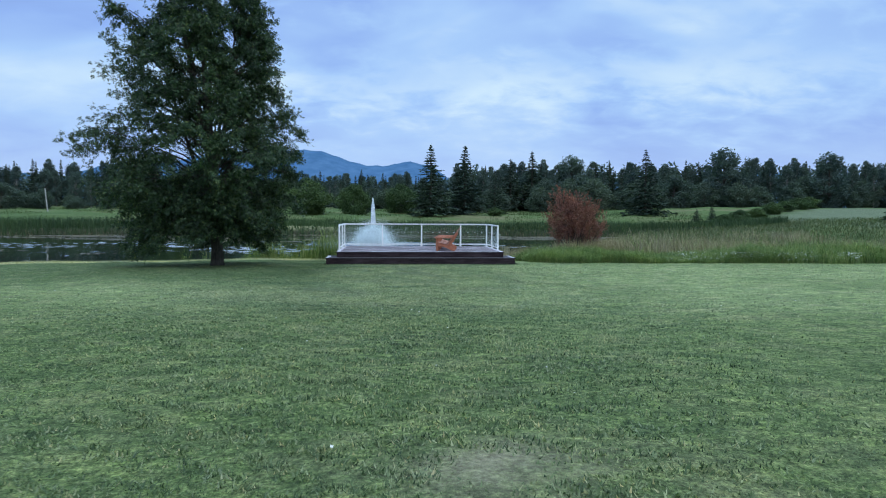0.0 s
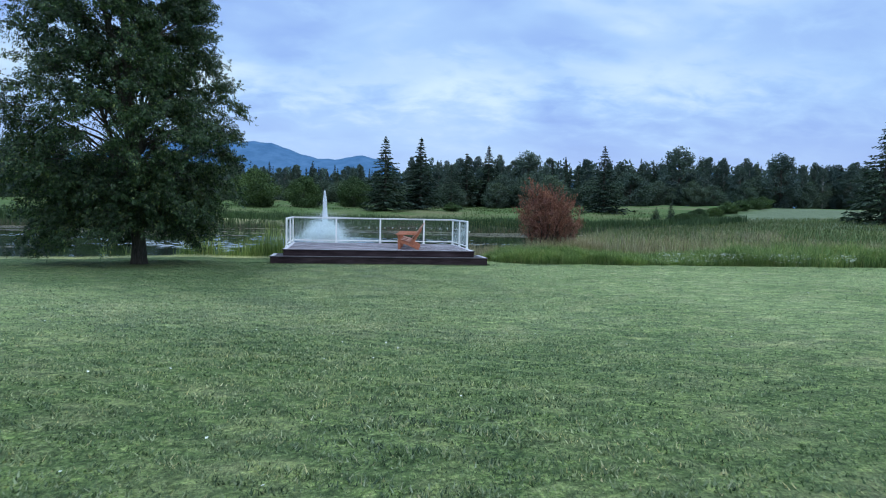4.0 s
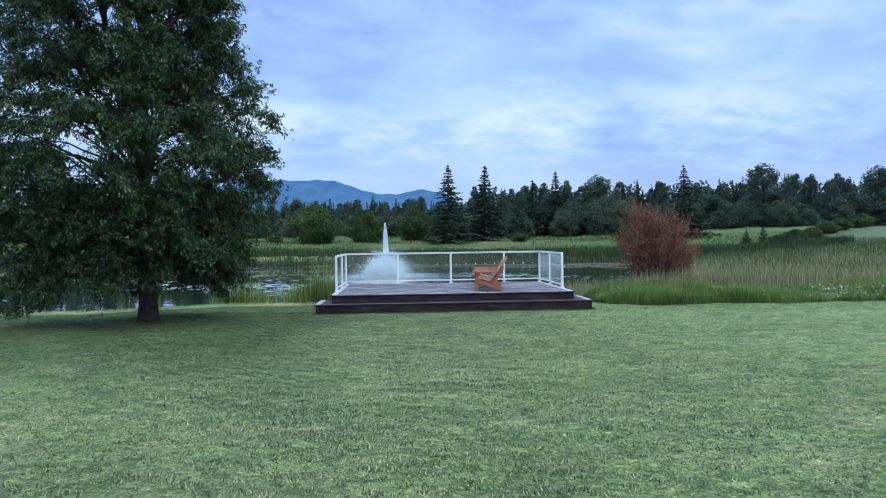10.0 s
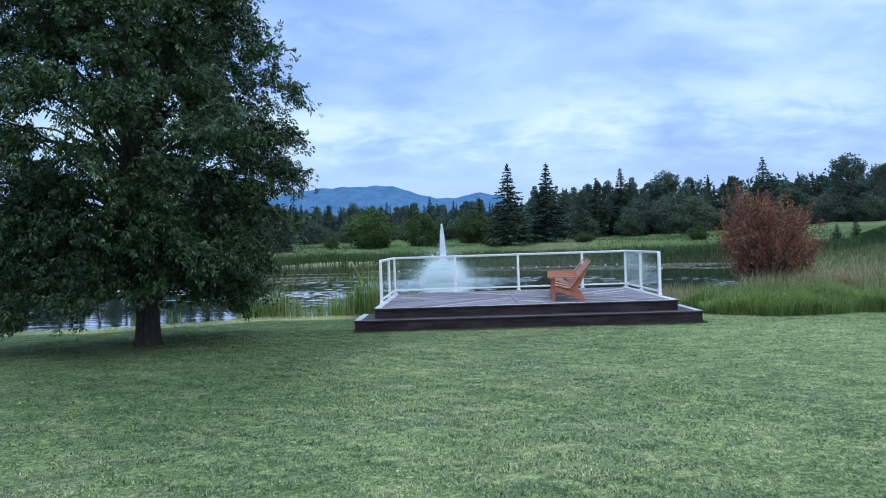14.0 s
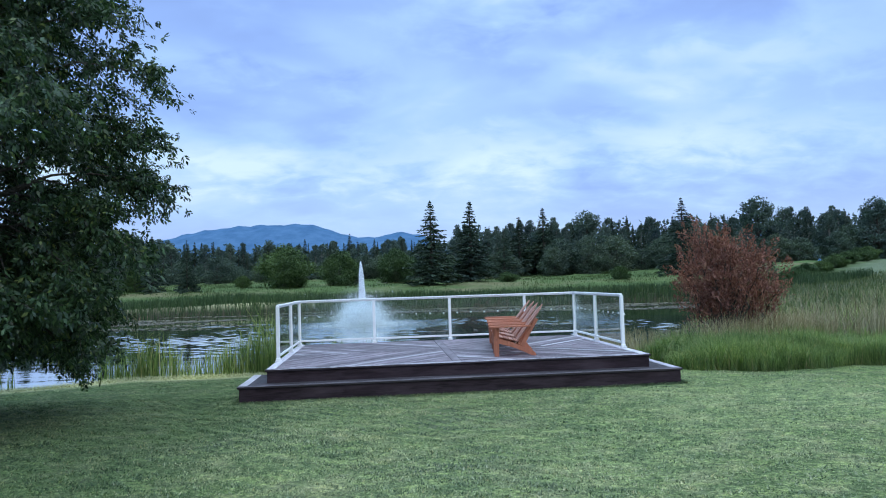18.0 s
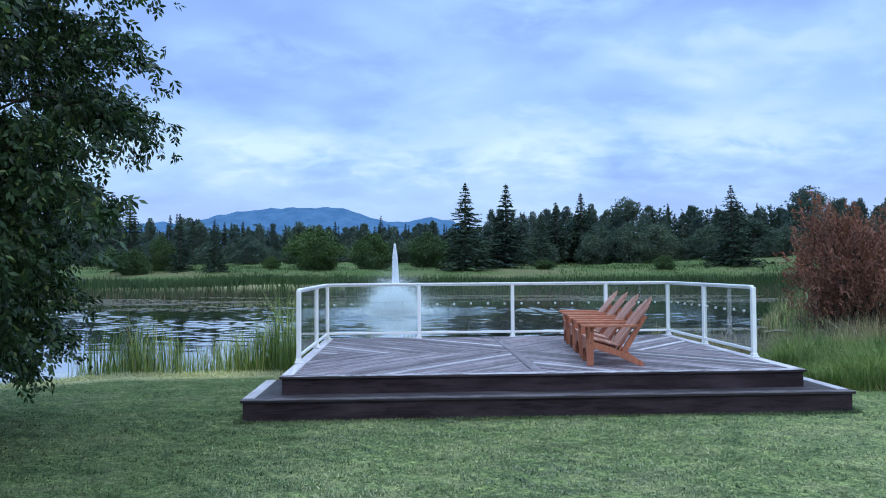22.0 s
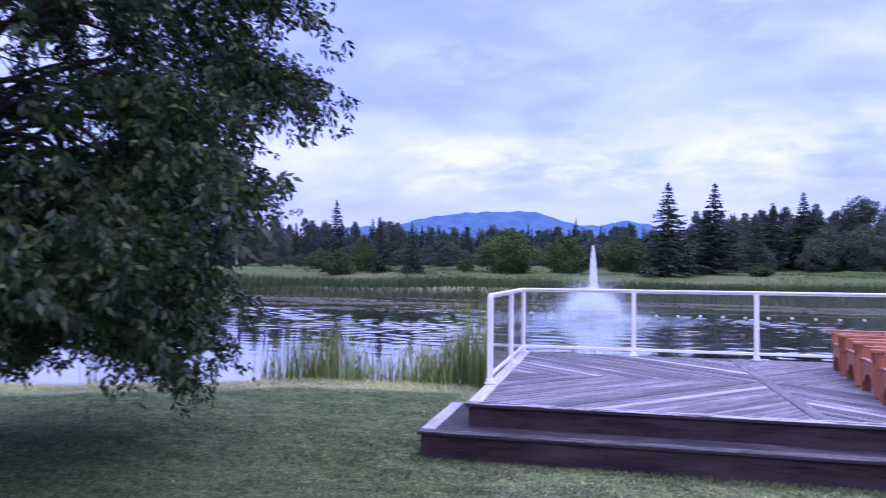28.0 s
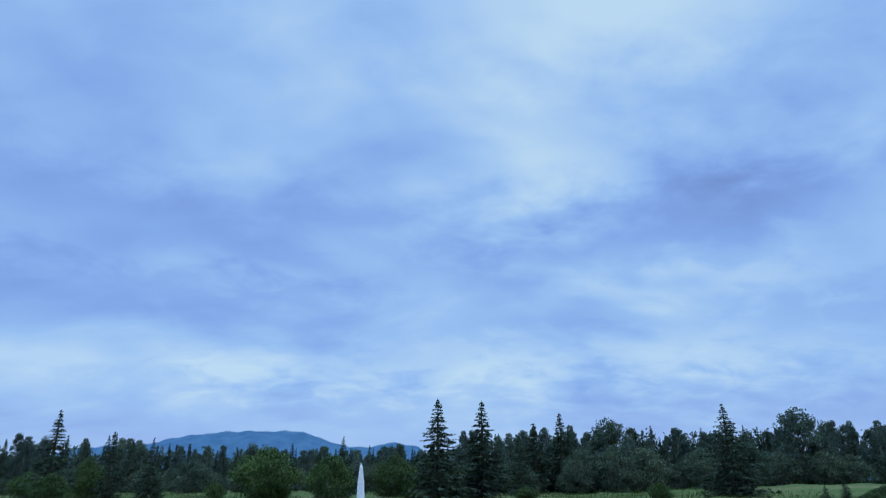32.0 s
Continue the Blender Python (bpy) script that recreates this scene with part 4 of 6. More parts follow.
def build_chair():
    """A reclining slatted garden chair that faces -X; its origin lies on the floor between the front legs."""
    c = thing("garden_chair", pose(0, 0, 0), "orange-brown slatted wooden garden chair with broad arms, on the deck", "chair", "garden chairs on the deck")
    half = 0.27

    def slab(name, outline, thick, at, mat=M_CHAIR, label="", bevel=0.004):
        return part(name, outline_bm(outline, thick, bevel), mat, c, label, at)

    upright = pose(0, 0, 0, 90, 0, 0)
    for side in (-1, 1):
        y = side * half
        # front leg, wider at the top; outline in the XZ plane
        slab("front_leg", [(-0.036, 0.0), (0.050, 0.0), (0.056, 0.30), (0.062, 0.535), (-0.055, 0.535), (-0.044, 0.30)], 0.034, pose(0, y - 0.017 * 1, 0) @ upright)
        # long side rail that runs back to the floor
        slab("side_rail", [(0.02, 0.245), (0.02, 0.345), (0.33, 0.245), (0.715, 0.065), (0.745, 0.0), (0.67, 0.0), (0.37, 0.140)], 0.034, pose(0, y - side * 0.036 - 0.017, 0) @ upright)
        # arm rest, broad at the front and narrow behind
        s = side
        slab("arm_rest", [(-0.115, y - s * 0.055), (-0.125, y + s * 0.03), (-0.10, y + s * 0.075), (0.10, y + s * 0.085), (0.38, y + s * 0.055), (0.665, y + s * 0.022), (0.67, y - s * 0.03), (0.10, y - s * 0.050)], 0.028, pose(0, 0, 0.565), M_CHAIR, "worn arm rest")
        slab("arm_bracket", [(0.0, 0.38), (0.03, 0.38), (0.06, 0.533), (-0.055, 0.533)], 0.03, pose(0, y + side * 0.034 - 0.0, 0, 90, 0, 90))
        # back leg that carries the arm and the backrest
        slab("back_upright", [(0.44, 0.205), (0.51, 0.170), (0.70, 0.50), (0.80, 0.665), (0.745, 0.70), (0.64, 0.53)], 0.032, pose(0, y - side * 0.037 + 0.016, 0) @ upright)
        bm = bmesh.new()
        bmesh.ops.create_cone(bm, cap_ends=True, segments=8, radius1=0.011, radius2=0.011, depth=0.01)
        part("bolt", bm, M_BOLT, c, "", pose(0.012, y + side * 0.020, 0.31, 90, 0, 0))
    # apron with an arch cut from its lower edge
    arch = [(-half + 0.02, 0.355), (-half + 0.02, 0.12)]
    for k in range(9):
        a = math.pi * k / 8
        arch.append((-(half - 0.085) * math.cos(a), 0.12 + 0.105 * math.sin(a)))
    arch += [(half - 0.02, 0.12), (half - 0.02, 0.355)]
    slab("apron", arch[::-1], 0.028, pose(-0.005, 0, 0, 90, 0, 90))
    # seat slats down the slope of the side rails
    for k in range(5):
        x = 0.0 + 0.092 * k
        z = 0.372 - max(0, x - 0.02) * 0.25
        part("seat_slat", box_bm(0.084, 2 * half - 0.012, 0.022, 0.004), M_SLAT, c, "", pose(x, 0, z, 0, 14, 0) @ pose(0, 0, 0))
    # fanned back slats with stepped, pointed tops
    lean = 38.0
    for k, (off, ln) in enumerate(((-0.215, 0.77), (-0.108, 0.86), (0.0, 0.915), (0.108, 0.86), (0.215, 0.77))):
        w0, w1, s = 0.037, 0.047, off * 0.10
        tip = 0.02 if off else 0.0
        out = [(-w0, 0), (w0, 0), (w1 + s, ln - 0.05), (s + w1 * 0.4, ln - (0.012 if off <= 0 else 0.03)), (s, ln), (s - w1 * 0.4, ln - (0.012 if off >= 0 else 0.03)), (s - w1, ln - 0.05)]
        bm = outline_bm(out, 0.021, 0.004)
        part("back_slat", bm, M_SLAT, c, "worn pinkish back slat", pose(0.35, off, 0.205, 0, 0, 0) @ pose(0, 0, 0, 0, lean, 0) @ pose(0, 0, 0, 90, 0, 90))
    for d, h in ((0.07, 0.06), (0.52, 0.055)):
        at = pose(0.35, 0, 0.205) @ pose(0, 0, 0, 0, lean, 0) @ pose(0.038, 0, d)
        part("back_brace", box_bm(0.03, 2 * half - 0.02, h, 0.004), M_CHAIR, c, "", at)
    return c


CHAIRS = ((0.54, 27.97, -7.0), (0.665, 28.90, -6.5), (0.80, 29.86, -7.5), (0.88, 30.69, -8.5))
first = build_chair()
first.matrix_basis = pose(CHAIRS[0][0], CHAIRS[0][1], DECK_Z + 0.002, 0, 0, CHAIRS[0][2])
for x, y, turn in CHAIRS[1:]:
    copy_thing(first, pose(x, y, DECK_Z + 0.002, 0, 0, turn))

# ---------------------------------------------------------------- the big ash tree on the lawn
TREE_X, TREE_Y = -7.78, 25.0


def bend_line(a, b, sag=0.0, wob=0.08, n=7):
    a, b = np.asarray(a, float), np.asarray(b, float)
    k = np.linspace(0, 1, n)[:, None]
    p = a + (b - a) * k
    ln = np.linalg.norm(b - a)
    p[:, 2] += sag * ln * np.sin(np.pi * k[:, 0])
    p[1:-1] += rng.normal(size=(n - 2, 3)) * wob * ln * 0.18
    return p


def crown_reach(z):
    """How far the crown spreads (west, east) at a height above the foot."""
    zs = [0.25, 1.0, 1.6, 2.6, 4.5, 4.9, 5.5, 6.1, 6.9, 8.3, 9.7, 11.3, 12.8]
    return (np.interp(z, zs, [2.9, 3.3, 3.7, 4.1, 4.5, 4.5, 4.2, 3.3, 3.7, 3.6, 2.9, 1.9, 0.3]),
            np.interp(z, zs, [2.1, 2.3, 2.4, 2.9, 3.3, 3.3, 3.0, 2.5, 2.2, 2.1, 1.7, 1.1, 0.2]))


def crown_limit(th, z):
    """The crown's radius in one direction, with lumps where boughs stand out."""
    w, e = crown_reach(z)
    rx = e if math.cos(th) > 0 else w
    lim = 1 / math.sqrt((math.cos(th) / rx) ** 2 + (math.sin(th) / ((0.37 + 0.04 * float(smooth_step(z, 1.5, 4.0))) * (w + e))) ** 2)
    return lim * (0.97 + 0.07 * math.sin(th * 3 + z * 1.1) + 0.05 * math.sin(th * 7 - z * 2.3))


def arc(a, b, c, n):
    k = np.linspace(0, 1, n)[:, None]
    return a * (1 - k) ** 2 + 2 * b * k * (1 - k) + c * k ** 2


def build_big_tree():
    z0 = float(ground_z(TREE_X, TREE_Y))
    tree = thing("ash_tree", pose(TREE_X, TREE_Y, z0 - 0.05), "large dark green leafy tree with branches drooping almost to the lawn", "tree")
    trunk_pts = np.array([(0, 0, -0.1), (0, 0, 0.15), (0.02, 0, 0.6), (-0.06, 0.02, 1.6), (-0.16, 0.03, 2.8), (-0.22, 0.05, 4.4), (-0.3, 0.0, 6.2), (-0.42, 0.02, 8.2), (-0.5, 0.0, 10.2), (-0.55, 0.0, 12.0)])
    trunk_r = [0.29, 0.235, 0.20, 0.185, 0.175, 0.155, 0.12, 0.08, 0.045, 0.015]
    # root flare with lobes
    sides = 44
    a = np.linspace(0, 2 * np.pi, sides, endpoint=False)
    tg = Geo()
    fine = np.linspace(0, len(trunk_pts) - 1, 40)
    tp = np.stack([np.interp(fine, np.arange(len(trunk_pts)), trunk_pts[:, k]) for k in range(3)], 1)
    tr = np.interp(fine, np.arange(len(trunk_r)), trunk_r)
    lobe = 1 + 0.10 * np.sin(a * 5 + 0.6)[None, :] * np.exp(-np.maximum(tp[:, 2:3], 0) / 0.5) + 0.045 * np.sin(a[None, :] * 13 + 1.2 * np.sin(tp[:, 2:3] * 2.6)) + 0.02 * np.sin(a[None, :] * 5 + tp[:, 2:3] * 1.7)
    ring = tp[:, None] + np.stack([np.cos(a)[None] * tr[:, None] * lobe, np.sin(a)[None] * tr[:, None] * lobe, 0 * lobe], -1)
    i, j = np.meshgrid(np.arange(39), np.arange(sides), indexing="ij")
    k = (j + 1) % sides
    tg.add(ring.reshape(-1, 3), np.stack([i * sides + j, i * sides + k, (i + 1) * sides + k, (i + 1) * sides + j], -1).reshape(-1, 4))
    child("trunk", tg.mesh("trunk", M_BARK, True), tree, "dark furrowed bark")

    def trunk_at(z):
        return np.array([np.interp(z, trunk_pts[:, 2], trunk_pts[:, k]) for k in range(3)])

    # upright leaders that fork off the trunk
    stems = [(None, tp)]
    for zb, zt, th, out in ((2.5, 8.6, 2.9, 1.7), (3.0, 9.6, 0.3, 1.15), (3.4, 10.4, 4.4, 1.2), (3.7, 10.2, 1.7, 1.3), (4.6, 11.2, 3.5, 0.9), (2.9, 7.2, 5.3, 1.5)):
        b0 = trunk_at(zt) * np.array([1, 1, 0]) + np.array([out * math.cos(th), out * math.sin(th), zt])
        a0 = trunk_at(zb)
        p = arc(a0, np.array([a0[0] + out * 0.75 * math.cos(th), a0[1] + out * 0.75 * math.sin(th), zb + 0.35 * (zt - zb)]), b0, 14)
        p[1:-1] += rng.normal(size=(12, 3)) * 0.035
        lg = Geo()
        tube(lg, p, np.linspace(0.095, 0.016, 14), 8)
        child("leader", lg.mesh("leader", M_BARK, True), tree, "upright dark limb")
        stems.append((th, p))
    # boughs: each arches out to the crown's edge and carries leafy twigs on its outer part
    wood, heart, line = Geo(), [], []
    n_bough = 240
    for n in range(n_bough):
        f = (n + 0.5) / n_bough
        z = float(np.interp(f, [0, 0.05, 0.13, 0.31, 0.49, 0.81, 1.0], [0.5, 0.6, 1.3, 3.4, 5.4, 9.2, 12.4]))
        th = n * 2.39996 + rng.uniform(-0.3, 0.3)
        # thin growth where the trunk shows through
        if 2.2 < z < 4.4 and abs(math.cos(th + 0.75)) > 0.80 and n % 3 == 0:
            continue
        lim = crown_limit(th, z)
        inner = z > 4.6 and n % 3 == 0
        rr = lim * (rng.uniform(0.35, 0.70) if inner else rng.uniform(0.80, 0.97))
        if n < 12:
            # short growth that hangs close round the trunk
            rr, z = rng.uniform(0.5, 1.2), rng.uniform(1.35, 1.9)
        elif z < 1.5:
            rr = max(rr, 1.75)
            if math.cos(th + 0.75) > 0.65:
                z += 0.55
        tip = np.array([rr * math.cos(th), rr * math.sin(th), z])
        zo = min(max(1.75, z + rng.uniform(0.7, 1.5)), 3.2) if z < 2.6 else max(2.0, z - lim * rng.uniform(0.15, 0.5))
        root = trunk_at(zo)
        if zo > 3.6:
            fit = [(np.linalg.norm(p[np.argmin(abs(p[:, 2] - zo))] - tip), p[np.argmin(abs(p[:, 2] - zo))]) for h, p in stems if p[-1, 2] > zo]
            root = min(fit or [(0, root)], key=lambda q: q[0] + rng.uniform(0, 0.6))[1]
        mid = (root + tip) / 2
        mid[2] = max(zo, z) + (0.35 if z < 2.6 else 0.25)
        mid[:2] += rng.normal(size=2) * 0.15
        p = arc(root, mid, tip, 10)
        p[1:-1] += rng.normal(size=(8, 3)) * 0.03
        bg = Geo()
        tube(bg, p, np.linspace(0.040 if z < 9 else 0.022, 0.006, 10), 5)
        child("bough", bg.mesh("bough", M_BARK, True), tree)
        out = np.array([math.cos(th), math.sin(th), 0.0])
        side = np.array([-out[1], out[0], 0.0])
        for q in range(10):
            s = 1.0 if q == 0 else rng.uniform(0.66 if 1.7 < z < 4.8 else 0.48, 1.0)
            c = np.array([np.interp(s * 9, np.arange(10), p[:, k]) for k in range(3)])
            d = unit(out * rng.uniform(0.2, 1.0) + side * rng.uniform(-1.1, 1.1) + np.array([0, 0, rng.uniform(-0.75, 0.15) if z < 5 else rng.uniform(-0.7, 0.9)]))
            ln = rng.uniform(0.38, 0.85) * (0.75 + 0.1 * lim)
            e = c + d * ln + np.array([0, 0, -0.18 * ln])
            e[2] = max(e[2], 0.30 if math.hypot(e[0], e[1]) > 1.9 else 0.95)
            tube(wood, arc(c, c + d * ln * 0.6, e, 4), [0.008, 0.006, 0.004, 0.002], 3)
            heart.append(c)
            line.append(e - c)
    # bare thin twigs inside the crown
    for q in range(420):
        z = rng.uniform(1.9, 9.5)
        th, r = rng.uniform(0, 2 * np.pi), rng.uniform(0.15, 0.55)
        c = trunk_at(z) + np.array([math.cos(th), math.sin(th), 0]) * r * 2.2
        d = unit(np.array([math.cos(th + rng.uniform(-1, 1)), math.sin(th + rng.uniform(-1, 1)), rng.uniform(-1.0, 0.5)]))
        tube(wood, bend_line(c, c + d * rng.uniform(0.4, 1.1), -0.1, 0.25, 5), np.linspace(0.010, 0.003, 5), 3)
    child("twig_growth", wood.mesh("twig_growth", M_BARK, True), tree, "dark thin twigs")["kind"] = "stuff"
    # compound leaves along every twig: five leaflets on a drooping stalk
    heart, line = np.array(heart), np.array(line)
    g = Geo()
    per = 37
    n = len(heart) * per
    s = rng.uniform(0.05, 1.12, n)[:, None]
    way = np.repeat(line, per, 0)
    c = np.repeat(heart, per, 0) + way * s + rng.normal(size=(n, 3)) * np.array([0.105, 0.105, 0.08])
    stays = (np.hypot(c[:, 0], c[:, 1]) > 1.5) | (c[:, 2] > 1.0)
    c, way = c[stays], way[stays]
    n = len(c)
    c[:, 2] = np.maximum(c[:, 2], 0.26 + rng.uniform(0, 0.2, len(c)))
    ax = unit(unit(way) * 0.7 + rand_dirs(n) * 0.9 + np.array([0, 0, -0.35]))
    sd = unit(np.cross(ax, rand_dirs(n)))
    ln = rng.uniform(0.054, 0.106, n)[:, None]
    for along, across, turn in ((1.0, 0.0, 0.0), (0.45, 0.5, 0.8), (0.45, -0.5, -0.8), (0.0, 0.5, 0.9), (0.0, -0.5, -0.9)):
        u = unit(ax * (1 - 0.45 * abs(turn)) + sd * turn + np.array([0, 0, -0.3]) + 0.25 * rand_dirs(n)) * ln * 0.50
        w = unit(np.cross(u, np.cross(ax, sd) + 0.7 * rand_dirs(n))) * ln * 0.215
        leaves(g, c + ax * ln * along * 1.1 + sd * ln * across * 0.8, u, w)
    crown = child("crown", g.mesh("crown", M_LEAF), tree, "dense pointed green leaflets")
    crown["kind"] = "stuff"
    return tree


build_big_tree()

# ---------------------------------------------------------------- the rust-brown shrub by the water


def build_rust_shrub():
    x0, y0 = 7.7, 33.0
    z0 = float(ground_z(x0, y0))
    shrub = thing("rust_shrub", pose(x0, y0, z0 - 0.05) @ Matrix.Diagonal((0.95, 0.95, 1.16, 1)), "bushy rust-brown small tree with many stems by the water", "shrub")
    twig, g = Geo(), Geo()
    tips, bones, stems = [], [], []
    for n in range(27):
        th = n * 2.399
        lean = math.sqrt((n + 0.5) / 27)
        b = np.array([np.cos(th) * lean * 1.52 + 0.10, np.sin(th) * lean * 1.25, 3.22 * rng.uniform(0.76, 1.02) * (1 - 0.36 * lean ** 2)])
        q = bend_line((np.cos(th) * 0.14, np.sin(th) * 0.14, 0), b, 0.05, 0.16, 8)
        sg = Geo()
        tube(sg, q, np.linspace(0.034, 0.006, 8), 6)
        child("stem", sg.mesh("stem", M_BARK, True), shrub)
        bones.append(q[2:])
        stems.append(q)
    bones = np.concatenate(bones)
    while len(tips) < 430:
        q = stems[rng.integers(0, len(stems))]
        f = rng.uniform(0.34, 1.0) ** 0.7
        c = np.array([np.interp(f * 7, np.arange(8), q[:, k]) for k in range(3)]) + rng.normal(size=3) * np.array([0.17, 0.17, 0.12])
        if c[2] < 0.95:
            continue
        s = bones[np.argmin(np.linalg.norm(bones - c, axis=1) + 0.5 * np.maximum(0, bones[:, 2] - c[2]))]
        tube(twig, bend_line(s, c, 0.04, 0.2, 4), np.linspace(0.009, 0.003, 4), 4)
        tips.append(c)
    # every twig carries a plume of withered leaves that points up and out
    per = 68
    tips = np.array(tips)
    way = unit(tips * np.array([0.5, 0.5, 0]) + np.array([0, 0, 0.9]) + 0.5 * rand_dirs(len(tips)))
    reach = rng.uniform(0.14, 0.52, len(tips))
    k = rng.uniform(-0.5, 1, len(tips) * per)
    c = np.repeat(tips, per, 0) + np.repeat(way * reach[:, None], per, 0) * k[:, None] + rng.normal(size=(len(tips) * per, 3)) * (0.085 * (1.15 - k))[:, None]
    n = len(c)
    u = unit(rand_dirs(n) * 0.9 + np.repeat(way, per, 0)) * rng.uniform(0.02, 0.06, n)[:, None]
    w = unit(np.cross(u, rand_dirs(n))) * rng.uniform(0.008, 0.019, n)[:, None]
    leaves(g, c, u, w)
    # bare grey twigs below
    for q in range(260):
        th = rng.uniform(0, 2 * np.pi)
        r = rng.uniform(0.1, 1.3)
        a0 = np.array([r * np.cos(th), r * np.sin(th) * 0.8, rng.uniform(0.3, 1.0)])
        tube(twig, bend_line(a0, a0 + np.array([rng.normal() * 0.25, rng.normal() * 0.25, rng.uniform(0.3, 0.7)]), 0.05, 0.3, 4), np.linspace(0.008, 0.002, 4), 3)
    child("twig_growth", twig.mesh("twig_growth", M_BARK, True), shrub, "thin grey-brown twigs")["kind"] = "stuff"
    child("crown", g.mesh("crown", M_RUST), shrub, "small withered rust-brown leaves")["kind"] = "stuff"


build_rust_shrub()

# ---------------------------------------------------------------- spruces, bushes and the far woods


def spruce_meshes(height, radius, seed, count):
    """A trunk and a crown of drooping branches in tiers, sparser near the tip."""
    global rng
    keep, rng = rng, np.random.default_rng(seed)
    wood, g = Geo(), Geo()
    tube(wood, [(0, 0, -0.2), (0.02, 0, height * 0.4), (0, 0.02, height * 0.8), (0, 0, height)], [0.02 * height, 0.014 * height, 0.006 * height, 0.01], 7)
    tiers = int(height * 3.8)
    for k in range(tiers):
        f = (k + rng.uniform(0, 0.7)) / tiers
        z = height * (0.03 + 0.955 * f)
        ln = radius * 1.12 * (1 - f) * rng.uniform(0.70, 1.15) + 0.13
        for b in range(9 if f < 0.85 else 7):
            th = rng.uniform(0, 2 * np.pi)
            l = ln * rng.uniform(0.6, 1.12)
            d = np.array([np.cos(th), np.sin(th), 0])
            m = max(7, int(count * l / radius))
            s = rng.uniform(0.12, 1, m) ** 0.8
            droop = (-0.42 * s + 0.24 * s ** 2.4) * l * (1.1 - 0.9 * f) + 0.12 * l * f
            side = np.array([-d[1], d[0], 0])
            c = np.array([0, 0, z]) + d * (s * l)[:, None] + side * (rng.normal(size=m) * 0.16 * l * (1.1 - s))[:, None] + np.array([0, 0, 1]) * (droop + rng.normal(size=m) * 0.05)[:, None]
            u = unit(d * 0.8 + side * rng.normal(size=(m, 1)) * 0.8 + np.array([0, 0, -0.35]) + 0.3 * rand_dirs(m)) * rng.uniform(0.14, 0.32, m)[:, None] * (height / 11) ** 0.5 * (1.1 - 0.66 * f)
            w = unit(np.cross(u, rand_dirs(m))) * np.linalg.norm(u, axis=1)[:, None] * 0.36
            leaves(g, c, u, w)
            e = np.array([0, 0, z]) + d * l * 0.9 + np.array([0, 0, -0.2 * l * (1 - f)])
            tube(wood, [np.array([0, 0, z]), e], [0.018, 0.006], 3)
    made = wood.mesh("trunk", M_BARK), g.mesh("needles", M_SPRUCE)
    rng = keep
    return made


def broadleaf_meshes(height, radius, seed, count, mat, low=0.12, size=0.20, pale=False):
    """A trunk with limbs and a crown of leaf clusters with gaps between them."""
    global rng
    keep, rng = rng, np.random.default_rng(seed)
    wood, g = Geo(), Geo()
    tube(wood, [(0, 0, -0.2), (0.05, 0, height * 0.35), (-0.05, 0.05, height * 0.7), (0, 0, height * 0.94)], [0.020 * height, 0.014 * height, 0.008 * height, 0.01], 6)
    blobs = int(44 + 4.5 * height)
    for k in range(blobs):
        f = rng.uniform(low, 1.0)
        prof = math.sin(math.pi * min(1, (f - low) / (1 - low) * 0.90 + 0.10)) ** 0.75
        th = rng.uniform(0, 2 * np.pi)
        rr = radius * prof * rng.uniform(0.25, 1) ** 0.6
        c0 = np.array([rr * np.cos(th), rr * np.sin(th), height * f * 0.97])
        tube(wood, bend_line((0, 0, max(0.2, c0[2] - rr * 0.8)), c0, 0.03, 0.1, 4), np.linspace(0.006 * height, 0.006, 4), 4)
        m = count // blobs
        sz = radius * rng.uniform(0.20, 0.42)
        d = rand_dirs(m)
        c = c0 + d * sz * (rng.uniform(0.2, 1.1, m) ** 0.6)[:, None] * np.array([1, 1, 0.85])
        c[:, 2] = np.maximum(c[:, 2], 0.15 * rng.uniform(0.5, 1.5, m))
        u = unit(rand_dirs(m) + 0.4 * d + np.array([0, 0, -0.2])) * rng.uniform(0.5, 1.0, m)[:, None] * size
        w = unit(np.cross(u, rand_dirs(m))) * np.linalg.norm(u, axis=1)[:, None] * 0.48
        leaves(g, c, u, w)
    made = wood.mesh("trunk", M_PALE_BARK if pale else M_BARK), g.mesh("leaves", mat)
    rng = keep
    return made


def plant(name, meshes, x, y, size, turn, label, category, group="", wide=1.0):
    z = float(ground_z(x, y))
    t = thing(name, pose(x, y, z - 0.05, 0, 0, turn) @ Matrix.Diagonal((size * wide, size * wide, size, 1)), label, category, group)
    child("trunk", meshes[0], t)
    child("crown", meshes[1], t)
    return t


SPRUCE = [spruce_meshes(10.6, 2.7, 11, 30), spruce_meshes(10.2, 2.45, 12, 30), spruce_meshes(10.0, 3.2, 13, 32), spruce_meshes(9.0, 1.75, 14, 15)]
